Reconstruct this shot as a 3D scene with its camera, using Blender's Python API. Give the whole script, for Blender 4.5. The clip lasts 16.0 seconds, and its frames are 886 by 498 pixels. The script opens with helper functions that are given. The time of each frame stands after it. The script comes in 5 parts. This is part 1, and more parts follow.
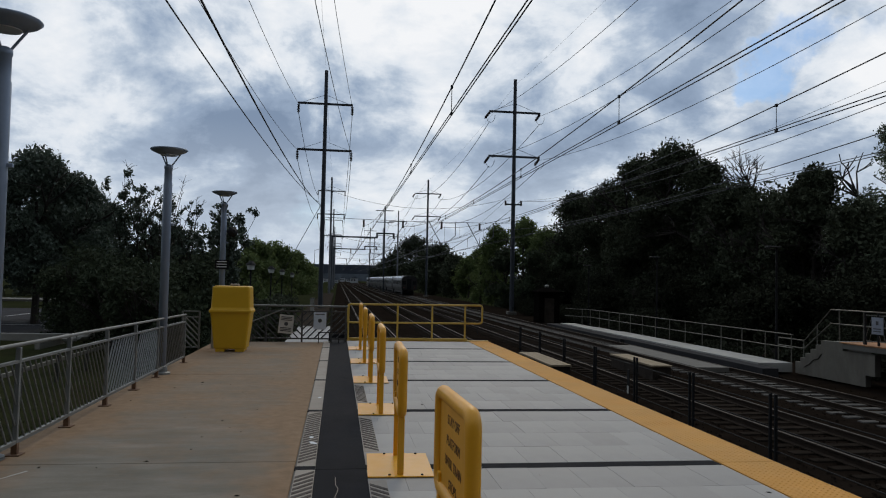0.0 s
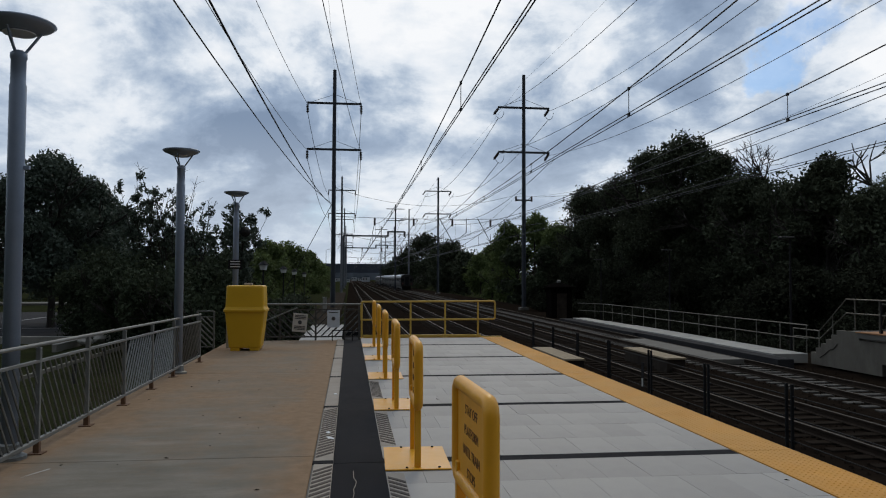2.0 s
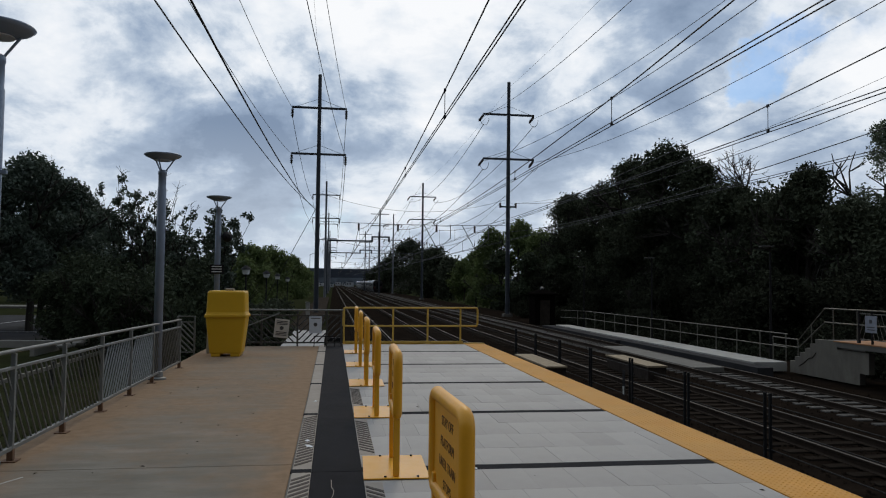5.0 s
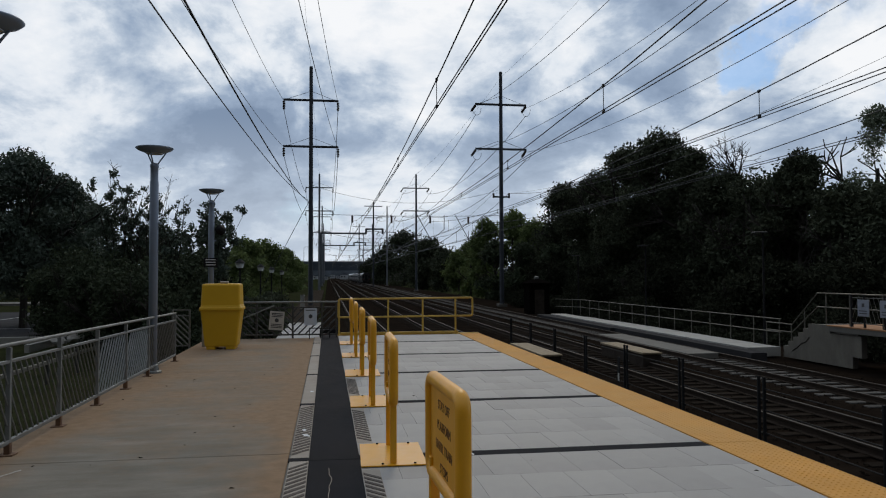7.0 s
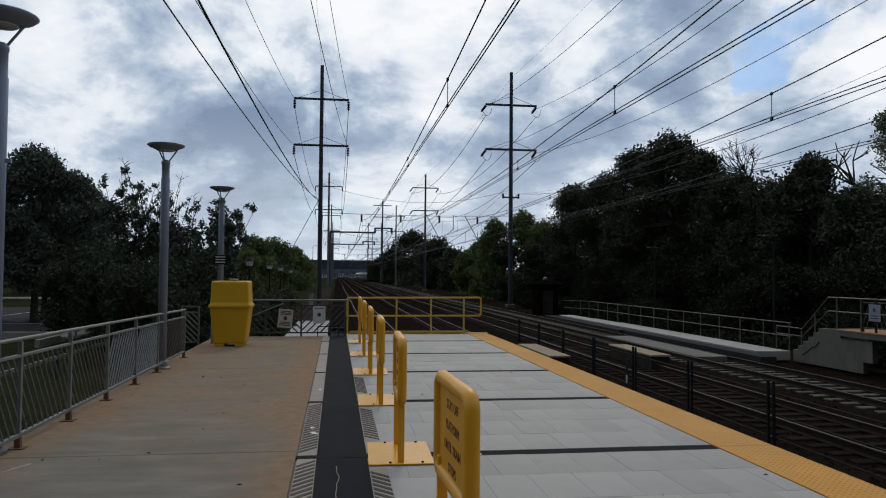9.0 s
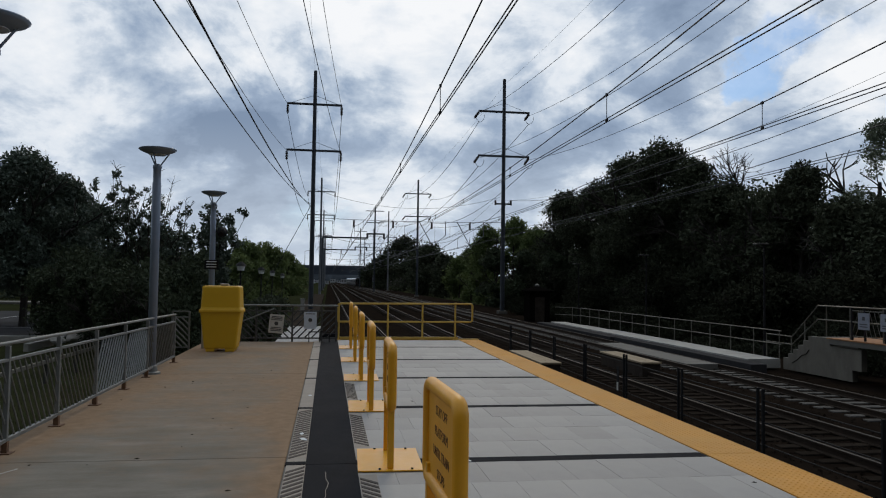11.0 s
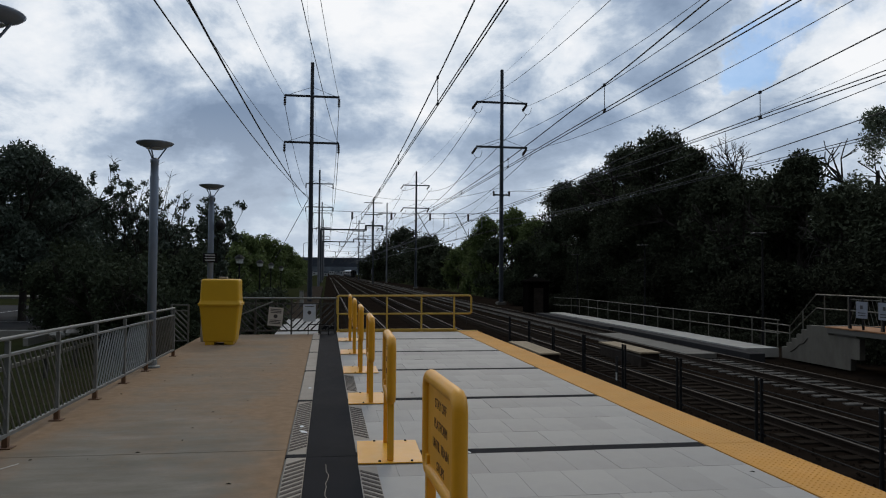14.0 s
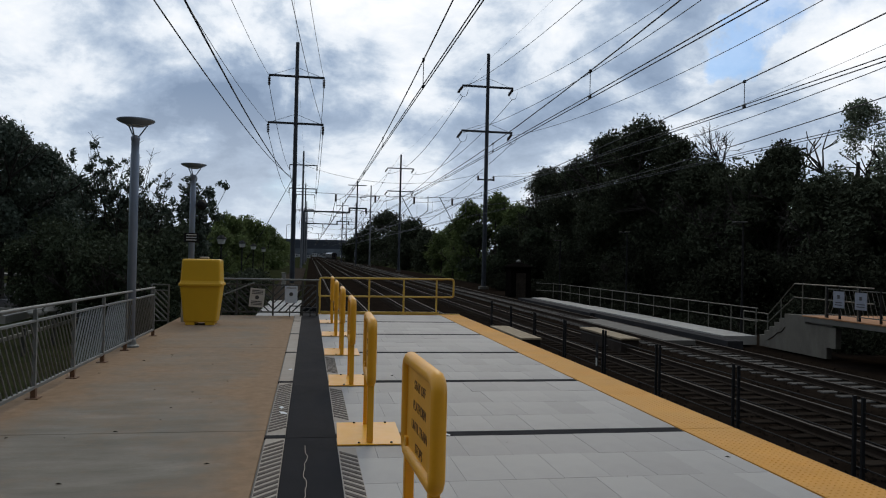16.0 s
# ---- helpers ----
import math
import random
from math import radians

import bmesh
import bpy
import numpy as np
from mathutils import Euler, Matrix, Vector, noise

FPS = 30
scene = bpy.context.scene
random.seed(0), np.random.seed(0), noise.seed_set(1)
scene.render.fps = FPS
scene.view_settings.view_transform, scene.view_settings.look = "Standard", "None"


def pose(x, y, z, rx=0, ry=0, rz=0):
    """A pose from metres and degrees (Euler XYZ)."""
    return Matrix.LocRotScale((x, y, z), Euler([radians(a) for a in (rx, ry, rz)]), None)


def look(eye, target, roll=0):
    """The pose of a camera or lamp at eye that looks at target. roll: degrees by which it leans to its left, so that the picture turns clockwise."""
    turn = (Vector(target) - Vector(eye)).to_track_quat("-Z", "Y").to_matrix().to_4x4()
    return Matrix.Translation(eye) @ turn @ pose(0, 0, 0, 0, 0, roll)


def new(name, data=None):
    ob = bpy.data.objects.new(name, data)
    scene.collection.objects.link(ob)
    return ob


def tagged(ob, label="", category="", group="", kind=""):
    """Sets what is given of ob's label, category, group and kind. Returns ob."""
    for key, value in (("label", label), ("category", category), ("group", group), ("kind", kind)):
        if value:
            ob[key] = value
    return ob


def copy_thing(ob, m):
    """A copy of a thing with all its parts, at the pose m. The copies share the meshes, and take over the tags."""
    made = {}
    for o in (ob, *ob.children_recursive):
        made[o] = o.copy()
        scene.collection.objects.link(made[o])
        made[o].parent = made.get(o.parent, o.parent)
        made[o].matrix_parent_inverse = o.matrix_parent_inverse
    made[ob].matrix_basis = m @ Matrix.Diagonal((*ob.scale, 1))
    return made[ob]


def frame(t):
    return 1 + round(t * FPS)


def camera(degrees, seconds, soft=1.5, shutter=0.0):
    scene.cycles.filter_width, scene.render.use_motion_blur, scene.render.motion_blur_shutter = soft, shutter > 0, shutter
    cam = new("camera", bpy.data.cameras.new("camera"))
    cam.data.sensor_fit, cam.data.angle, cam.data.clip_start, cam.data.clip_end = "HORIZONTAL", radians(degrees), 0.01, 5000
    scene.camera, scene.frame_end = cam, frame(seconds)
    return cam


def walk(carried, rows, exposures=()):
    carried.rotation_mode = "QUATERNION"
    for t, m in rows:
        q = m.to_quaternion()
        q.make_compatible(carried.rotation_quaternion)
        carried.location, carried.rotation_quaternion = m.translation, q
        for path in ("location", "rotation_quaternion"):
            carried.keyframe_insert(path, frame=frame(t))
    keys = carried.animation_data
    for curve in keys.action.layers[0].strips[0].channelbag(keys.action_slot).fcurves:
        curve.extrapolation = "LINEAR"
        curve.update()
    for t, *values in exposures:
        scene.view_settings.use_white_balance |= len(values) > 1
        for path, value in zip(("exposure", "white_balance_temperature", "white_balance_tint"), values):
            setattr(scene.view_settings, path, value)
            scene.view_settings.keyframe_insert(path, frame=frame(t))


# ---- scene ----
PATH = [
    (0, (0.019, 0.051, 1.806), (0.294, 2.03, 1.89), 1.2),
    (0.5, (-0.009, 0.041, 1.803), (0.247, 2.022, 1.904), 1.0),
    (1, (-0.018, 0.048, 1.805), (0.24, 2.028, 1.919), 1.4),
    (1.5, (-0.009, 0.044, 1.801), (0.239, 2.026, 1.906), 1.2),
    (2, (-0.004, 0.025, 1.767), (0.242, 2.008, 1.844), 0.2),
    (2.5, (0.022, 0.036, 1.757), (0.314, 2.013, 1.81), 0.1),
    (3, (0.023, 0.034, 1.75), (0.321, 2.011, 1.806), 0.3),
    (3.5, (0.032, 0.043, 1.766), (0.317, 2.022, 1.814), 0.9),
    (4, (-0.004, 0.037, 1.793), (0.287, 2.014, 1.872), 0.3),
    (4.5, (0.021, 0.035, 1.785), (0.315, 2.012, 1.855), 0.7),
    (4.7, (0.031, 0.021, 1.801), (0.316, 1.998, 1.893), 0.7),
    (6.8, (0.03, -0.008, 1.759), (0.35, 1.964, 1.847), -0.3),
    (7, (0.03, -0.003, 1.762), (0.333, 1.973, 1.831), -0.2),
    (7.5, (0.025, -0.008, 1.759), (0.316, 1.97, 1.822), 0.0),
    (8, (0.03, -0.009, 1.748), (0.31, 1.97, 1.815), 0.2),
    (8.5, (0.019, 0.003, 1.754), (0.297, 1.983, 1.821), 0.4),
    (11, (0.032, -0.008, 1.761), (0.332, 1.968, 1.846), 0.8),
    (11.5, (0.032, -0.005, 1.778), (0.35, 1.968, 1.856), 1.1),
    (12, (0.031, 0.003, 1.779), (0.319, 1.98, 1.876), 1.7),
    (12.5, (0.023, -0.009, 1.786), (0.329, 1.964, 1.891), 1.8),
    (13, (0.037, -0.042, 1.763), (0.35, 1.931, 1.866), 0.8),
    (13.5, (0.023, -0.017, 1.759), (0.323, 1.96, 1.82), 0.9),
    (14, (0.034, -0.012, 1.771), (0.338, 1.964, 1.833), 0.4),
    (14.5, (0.042, -0.018, 1.784), (0.369, 1.955, 1.845), 1.5),
    (15, (0.043, 0.012, 1.78), (0.381, 1.983, 1.835), 1.5),
    (15.5, (0.05, 0.009, 1.778), (0.391, 1.98, 1.819), 1.3),
    (16, (0.046, -0.001, 1.764), (0.394, 1.968, 1.784), 1.3),
]
cam = camera(61.0, 16.0, soft=1.1)
walk(cam, [(r[0], look(*r[1:])) for r in PATH], [(0, -0.06), (3.5, 0.03), (7, -0.03), (8.5, 0.01), (11, -0.03), (13.5, -0.02), (15, -0.03), (15.5, 0.03), (16, 0.11)])

# ---- world and sun ----
SUN_EL, SUN_AZ = 40.0, 14.0      # degrees; azimuth from +y towards +x


# cloud banks and breaks: direction, width in degrees, brightness
BANKS = [
    ((-0.266, 0.937, 0.225), 4.0, -0.055),
    ((-0.185, 0.957, 0.223), 5.0, -0.060),
    ((-0.105, 0.971, 0.214), 4.5, -0.055),
    ((-0.056, 0.969, 0.241), 3.0, -0.030),
    ((-0.091, 0.986, 0.141), 4.0, -0.045),
    ((0.031, 0.974, 0.224), 4.0, -0.020),
    ((0.267, 0.957, 0.112), 3.0, -0.045),
    ((0.408, 0.853, 0.327), 5.0, -0.075),
    ((0.391, 0.900, 0.194), 4.0, -0.045),
    ((0.314, 0.934, 0.169), 3.5, -0.035),
    ((-0.262, 0.921, 0.288), 5.0, 0.030),
    ((-0.344, 0.909, 0.234), 4.0, 0.030),
    ((-0.175, 0.937, 0.303), 5.0, 0.055),
    ((-0.068, 0.950, 0.305), 5.0, 0.050),
    ((-0.297, 0.938, 0.180), 3.5, 0.025),
    ((-0.232, 0.964, 0.128), 4.0, 0.030),
    ((0.072, 0.949, 0.307), 6.0, 0.055),
    ((0.139, 0.952, 0.274), 5.0, 0.040),
    ((0.150, 0.976, 0.157), 3.0, 0.040),
    ((0.069, 0.991, 0.116), 4.0, 0.045),
    ((0.342, 0.906, 0.248), 4.5, 0.035),
    ((0.600, 0.762, 0.240), 3.5, 0.070),
    ((0.535, 0.824, 0.187), 4.0, 0.010),
]
# patches of open blue between the clouds: direction, width in degrees, share of blue
BREAKS = [((0.533, 0.802, 0.268), 1.9, 0.9), ((0.512, 0.822, 0.250), 1.4, 0.8), ((0.580, 0.760, 0.292), 1.3, 0.5)]


def make_world():
    w = bpy.data.worlds.new("sky")
    w.use_nodes = True
    nt = w.node_tree
    nt.nodes.clear()
    N, L = nt.nodes.new, nt.links.new

    def math_node(op, a, b=None, clamp=False):
        n = N("ShaderNodeMath")
        n.operation, n.use_clamp = op, clamp
        for i, v in enumerate((a, b)):
            if v is None:
                continue
            if isinstance(v, (int, float)):
                n.inputs[i].default_value = v
            else:
                L(v, n.inputs[i])
        return n.outputs[0]

    def ramp(fac, stops):
        n = N("ShaderNodeValToRGB")
        els = n.color_ramp.elements
        while len(els) < len(stops):
            els.new(0.5)
        for e, (p, c) in zip(els, stops):
            e.position, e.color = p, (*c, 1)
        L(fac, n.inputs[0])
        return n.outputs[0]

    co = N("ShaderNodeTexCoord")
    sep = N("ShaderNodeSeparateXYZ")
    L(co.outputs["Generated"], sep.inputs[0])
    up = math_node("ADD", math_node("MAXIMUM", sep.outputs[2], 0.0), 0.42)
    comb = N("ShaderNodeCombineXYZ")
    L(math_node("DIVIDE", sep.outputs[0], up), comb.inputs[0])
    L(math_node("DIVIDE", sep.outputs[1], up), comb.inputs[1])
    comb.inputs[2].default_value = CLOUD_SEED

    def cloud(scale, detail, rough, dist, offset=0.0):
        m = N("ShaderNodeMapping")
        m.inputs["Location"].default_value = (offset, offset * 0.7, 0)
        L(comb.outputs[0], m.inputs[0])
        n = N("ShaderNodeTexNoise")
        n.inputs["Scale"].default_value, n.inputs["Detail"].default_value = scale, detail
        n.inputs["Roughness"].default_value, n.inputs["Distortion"].default_value = rough, dist
        L(m.outputs[0], n.inputs["Vector"])
        return n.outputs["Fac"]

    big = cloud(1.3, 2.5, 0.5, 0.35)
    mid = cloud(3.6, 8.0, 0.58, 0.35, 3.1)
    fine = cloud(9.0, 8.0, 0.6, 0.2, 7.7)
    mix = math_node("ADD", math_node("MULTIPLY", big, 0.24), math_node("MULTIPLY", mid, 0.46))
    mix = math_node("ADD", mix, math_node("MULTIPLY", fine, 0.20))
    mix = math_node("ADD", mix, 0.062)
    warp = N("ShaderNodeTexNoise")
    warp.inputs["Scale"].default_value, warp.inputs["Detail"].default_value, warp.inputs["Roughness"].default_value = 7.0, 7.0, 0.6
    L(co.outputs["Generated"], warp.inputs["Vector"])
    bent = N("ShaderNodeVectorMath")
    bent.operation = "MULTIPLY_ADD"
    L(warp.outputs["Color"], bent.inputs[0])
    bent.inputs[1].default_value = (0.26, 0.26, 0.26)
    shift = N("ShaderNodeVectorMath")
    shift.operation = "SUBTRACT"
    L(co.outputs["Generated"], shift.inputs[0])
    shift.inputs[1].default_value = (0.13, 0.13, 0.13)
    L(shift.outputs[0], bent.inputs[2])
    unit = N("ShaderNodeVectorMath")
    unit.operation = "NORMALIZE"
    L(bent.outputs[0], unit.inputs[0])

    def bank(way, width, amount):
        d = N("ShaderNodeVectorMath")
        d.operation = "DOT_PRODUCT"
        L(unit.outputs[0], d.inputs[0])
        d.inputs[1].default_value = way
        r = N("ShaderNodeMapRange")
        r.interpolation_type = "SMOOTHSTEP"
        for key, value in (("From Min", math.cos(radians(width * 1.5))), ("From Max", math.cos(radians(width * 0.2))), ("To Min", 0.0), ("To Max", amount)):
            r.inputs[key].default_value = value
        L(d.outputs["Value"], r.inputs[0])
        return r.outputs[0]

    for way, width, amount in BANKS:
        mix = math_node("ADD", mix, bank(way, width, amount))
    cloud_col = ramp(mix, [(0.39, (0.22, 0.295, 0.42)), (0.465, (0.33, 0.42, 0.56)), (0.508, (0.51, 0.595, 0.71)),
                           (0.553, (0.76, 0.815, 0.885)), (0.62, (0.94, 0.955, 0.98))])
    sky = N("ShaderNodeTexSky")
    sky.sky_type, sky.sun_disc = "NISHITA", False
    sky.sun_elevation, sky.sun_rotation = radians(SUN_EL), radians(SUN_AZ)
    dim = N("ShaderNodeVectorMath")
    dim.operation = "MULTIPLY"
    L(sky.outputs[0], dim.inputs[0])
    dim.inputs[1].default_value = (0.050, 0.070, 0.092)
    hole = ramp(cloud(0.9, 7.0, 0.55, 0.3, 9.24), [(0.72, (0, 0, 0)), (0.80, (1, 1, 1))])
    blend = N("ShaderNodeMix")
    blend.data_type = "RGBA"
    for opening in BREAKS:
        hole = math_node("MAXIMUM", hole, bank(*opening))
    L(hole, blend.inputs[0])
    L(cloud_col, blend.inputs[6])
    L(dim.outputs[0], blend.inputs[7])
    # towards the horizon the clouds pale into haze
    haze = ramp(sep.outputs[2], [(0.0, (0.75, 0.75, 0.75)), (0.20, (0, 0, 0))])
    pale = N("ShaderNodeMix")
    pale.data_type = "RGBA"
    L(math_node("MULTIPLY", haze, 0.8), pale.inputs[0])
    L(blend.outputs[2], pale.inputs[6])
    pale.inputs[7].default_value = (0.72, 0.79, 0.87, 1)
    # the cloud deck is thinner and brighter on the sun's side
    aim = N("ShaderNodeVectorMath")
    aim.operation = "DOT_PRODUCT"
    L(co.outputs["Generated"], aim.inputs[0])
    aim.inputs[1].default_value = (math.sin(radians(SUN_AZ)) * math.cos(radians(SUN_EL)), math.cos(radians(SUN_AZ)) * math.cos(radians(SUN_EL)), math.sin(radians(SUN_EL)))
    side = N("ShaderNodeMapRange")
    side.interpolation_type = "SMOOTHSTEP"
    for key, value in (("From Min", -0.5), ("From Max", 0.62), ("To Min", 0.07), ("To Max", 1.0)):
        side.inputs[key].default_value = value
    L(aim.outputs["Value"], side.inputs[0])
    lit = N("ShaderNodeVectorMath")
    lit.operation = "SCALE"
    L(pale.outputs[2], lit.inputs[0])
    L(side.outputs[0], lit.inputs["Scale"])
    bg = N("ShaderNodeBackground")
    L(lit.outputs[0], bg.inputs[0])
    bg.inputs[1].default_value = SKY_STRENGTH
    out = N("ShaderNodeOutputWorld")
    L(bg.outputs[0], out.inputs[0])
    scene.world = w


CLOUD_SEED, SKY_STRENGTH = 3.7, 1.0
make_world()

sun_data = bpy.data.lights.new("sun", "SUN")
sun_data.energy, sun_data.angle, sun_data.color = 0.62, radians(16), (1.0, 0.86, 0.66)
sun = new("sun", sun_data)
el, az = radians(SUN_EL), radians(SUN_AZ)
sun.matrix_world = look((0, 0, 50), (-math.sin(az) * math.cos(el) * 50, -math.cos(az) * math.cos(el) * 50, 50 - 50 * math.sin(el)))


# ---- materials ----
def material(name, color, rough=0.6, metal=0.0, spread=0.25, scale=3.0, fine=60.0, bump=0.15, stain=None, stain_amount=0.0,
             stain_scale=0.6, per_object=0.0, per_island=0.0, stretch=(1, 1, 1), spec=0.5, sheer=0.0):
    m = bpy.data.materials.new(name)
    m.use_nodes = True
    nt = m.node_tree
    N, L = nt.nodes.new, nt.links.new
    b = nt.nodes["Principled BSDF"]
    b.inputs["Roughness"].default_value, b.inputs["Metallic"].default_value = rough, metal
    b.inputs["Specular IOR Level"].default_value = spec
    co = N("ShaderNodeTexCoord")
    mp = N("ShaderNodeMapping")
    mp.inputs["Scale"].default_value = stretch
    L(co.outputs["Object"], mp.inputs[0])

    def noise_at(s, detail=5.0, rgh=0.6):
        n = N("ShaderNodeTexNoise")
        n.inputs["Scale"].default_value, n.inputs["Detail"].default_value, n.inputs["Roughness"].default_value = s, detail, rgh
        L(mp.outputs[0], n.inputs["Vector"])
        return n.outputs["Fac"]

    def mixed(fac, a, c, amount=1.0, blend="MIX"):
        n = N("ShaderNodeMix")
        n.data_type, n.blend_type = "RGBA", blend
        if isinstance(fac, float):
            n.inputs[0].default_value = fac
        else:
            r = N("ShaderNodeMapRange")
            r.inputs["From Min"].default_value, r.inputs["From Max"].default_value = 0.32, 0.68
            r.inputs["To Max"].default_value = amount
            L(fac, r.inputs[0])
            L(r.outputs[0], n.inputs[0])
        for i, v in ((6, a), (7, c)):
            if isinstance(v, tuple):
                n.inputs[i].default_value = (*v, 1)
            else:
                L(v, n.inputs[i])
        return n.outputs[2]

    lo = tuple(c * (1 - spread) for c in color)
    hi = tuple(min(1, c * (1 + spread)) for c in color)
    base = mixed(noise_at(scale), lo, hi)
    base = mixed(noise_at(fine, 3.0), base, lo, 0.5)
    if stain:
        base = mixed(noise_at(stain_scale, 6.0, 0.65), base, stain, stain_amount)
    for amount, where in ((per_object, "object"), (per_island, "island")):
        if amount:
            src = N("ShaderNodeObjectInfo").outputs["Random"] if where == "object" else N("ShaderNodeNewGeometry").outputs["Random Per Island"]
            h = N("ShaderNodeHueSaturation")
            r = N("ShaderNodeMapRange")
            r.inputs["To Min"].default_value, r.inputs["To Max"].default_value = 1 - amount, 1 + amount
            L(src, r.inputs[0])
            L(r.outputs[0], h.inputs["Value"])
            L(base, h.inputs["Color"])
            base = h.outputs[0]
    L(base, b.inputs["Base Color"])
    r = N("ShaderNodeMapRange")
    r.inputs["To Min"].default_value, r.inputs["To Max"].default_value = max(0.03, rough - 0.12), min(1, rough + 0.12)
    L(noise_at(scale * 2.3), r.inputs[0])
    L(r.outputs[0], b.inputs["Roughness"])
    if bump:
        bp = N("ShaderNodeBump")
        bp.inputs["Strength"].default_value, bp.inputs["Distance"].default_value = bump, 0.01
        L(noise_at(fine, 4.0), bp.inputs["Height"])
        L(bp.outputs[0], b.inputs["Normal"])
    if sheer:
        t = N("ShaderNodeBsdfTranslucent")
        L(base, t.inputs[0])
        mx = N("ShaderNodeMixShader")
        mx.inputs[0].default_value = sheer
        L(b.outputs[0], mx.inputs[1])
        L(t.outputs[0], mx.inputs[2])
        L(mx.outputs[0], nt.nodes["Material Output"].inputs[0])
    return m


CONCRETE = material("concrete", (0.232, 0.212, 0.178), 0.9, spread=0.22, scale=0.9, fine=38, bump=0.3, stain=(0.140, 0.128, 0.104), stain_amount=0.85, stain_scale=2.1, spec=0.12, stretch=(0.6, 1.6, 1))


def rusty_concrete():
    """Grey slab concrete with iron-brown dust settled over the far slabs and along both edges."""
    m = CONCRETE.copy()
    m.name = "rust_stained_concrete"
    nt = m.node_tree
    N, L = nt.nodes.new, nt.links.new
    bsdf = nt.nodes["Principled BSDF"]
    grey = bsdf.inputs["Base Color"].links[0].from_socket
    co = N("ShaderNodeTexCoord")
    sep = N("ShaderNodeSeparateXYZ")
    L(co.outputs["Object"], sep.inputs[0])

    def do(op, p, q):
        n = N("ShaderNodeMath")
        n.operation = op
        for i, v in enumerate((p, q)):
            if isinstance(v, (int, float)):
                n.inputs[i].default_value = v
            else:
                L(v, n.inputs[i])
        return n.outputs[0]

    def grain(scale, detail):
        n = N("ShaderNodeTexNoise")
        n.inputs["Scale"].default_value, n.inputs["Detail"].default_value, n.inputs["Roughness"].default_value = scale, detail, 0.62
        L(co.outputs["Object"], n.inputs["Vector"])
        return n.outputs["Fac"]

    along = do("MULTIPLY", do("SUBTRACT", sep.outputs[1], 7.6), 0.22)
    along = do("MINIMUM", do("MAXIMUM", along, 0.05), 0.55)
    across = do("POWER", do("MULTIPLY", do("ABSOLUTE", do("ADD", sep.outputs[0], 1.75), 0), 0.72), 4.0)
    fac = do("ADD", do("ADD", along, do("MULTIPLY", across, 1.15)), do("MULTIPLY", do("SUBTRACT", grain(0.7, 7), 0.5), 1.7))
    fac = do("ADD", fac, do("MULTIPLY", do("SUBTRACT", grain(5.0, 7), 0.5), 0.9))
    fac = do("MINIMUM", do("MAXIMUM", fac, 0.0), 0.95)
    mix = N("ShaderNodeMix")
    mix.data_type = "RGBA"
    L(fac, mix.inputs[0])
    L(grey, mix.inputs[6])
    tone = N("ShaderNodeMix")
    tone.data_type = "RGBA"
    L(grain(7.0, 6), tone.inputs[0])
    tone.inputs[6].default_value, tone.inputs[7].default_value = (0.160, 0.098, 0.054, 1), (0.345, 0.240, 0.152, 1)
    L(tone.outputs[2], mix.inputs[7])
    L(mix.outputs[2], bsdf.inputs["Base Color"])
    return m


CONCRETE_RUSTY = rusty_concrete()
CONCRETE_PALE = material("pale_concrete", (0.38, 0.375, 0.35), 0.85, spread=0.18, scale=1.0, fine=40, bump=0.25, stain=(0.22, 0.21, 0.19), stain_amount=0.5)
CONCRETE_OLD = material("weathered_concrete", (0.15, 0.142, 0.125), 0.9, spread=0.25, scale=1.4, fine=30, bump=0.3, stain=(0.10, 0.10, 0.09), stain_amount=0.6, stain_scale=0.9)
CONCRETE_STEP = material("stained_wall_concrete", (0.20, 0.188, 0.160), 0.9, spread=0.25, scale=1.6, fine=28, bump=0.3, stain=(0.11, 0.10, 0.085), stain_amount=0.7, stain_scale=1.1, stretch=(1, 1, 0.5), spec=0.1)
DECK = material("deck_panel_grey", (0.385, 0.370, 0.348), 0.66, spread=0.10, scale=2.4, fine=90, bump=0.15, stain=(0.27, 0.262, 0.25), stain_amount=0.7, stain_scale=1.1, per_object=0.07, spec=0.35)
RUBBER = material("black_rubber", (0.010, 0.0105, 0.0135), 0.95, spread=0.25, scale=1.5, fine=120, bump=0.25, stain=(0.018, 0.018, 0.021), stain_amount=0.5, spec=0.12)
YELLOW_TILE = material("yellow_tactile", (0.61, 0.275, 0.028), 0.75, spread=0.1, scale=1.5, fine=50, bump=0.15, stain=(0.50, 0.29, 0.08), stain_amount=0.5, per_object=0.05)
YELLOW_PAINT = material("yellow_paint", (0.82, 0.39, 0.010), 0.32, spread=0.06, scale=3, fine=80, bump=0.04, stain=(0.55, 0.27, 0.03), stain_amount=0.3)
YELLOW_RAIL = material("yellow_rail_paint", (0.56, 0.36, 0.06), 0.5, spread=0.12, scale=4, fine=60, bump=0.08)
YELLOW_PLASTIC = material("yellow_plastic", (0.66, 0.38, 0.008), 0.5, spread=0.05, scale=2, fine=50, bump=0.05, stain=(0.6, 0.36, 0.02), stain_amount=0.35)
GREY_PAD = material("grey_tactile_pad", (0.34, 0.305, 0.26), 0.8, spread=0.15, scale=4, fine=60, stain=(0.22, 0.18, 0.14), stain_amount=0.5)
STRIPE = material("worn_brown_stripe", (0.060, 0.046, 0.036), 0.8, spread=0.3, scale=6, fine=60)
GALV = material("galvanised_steel", (0.19, 0.195, 0.185), 0.55, 0.3, spread=0.15, scale=5, fine=70, bump=0.05)
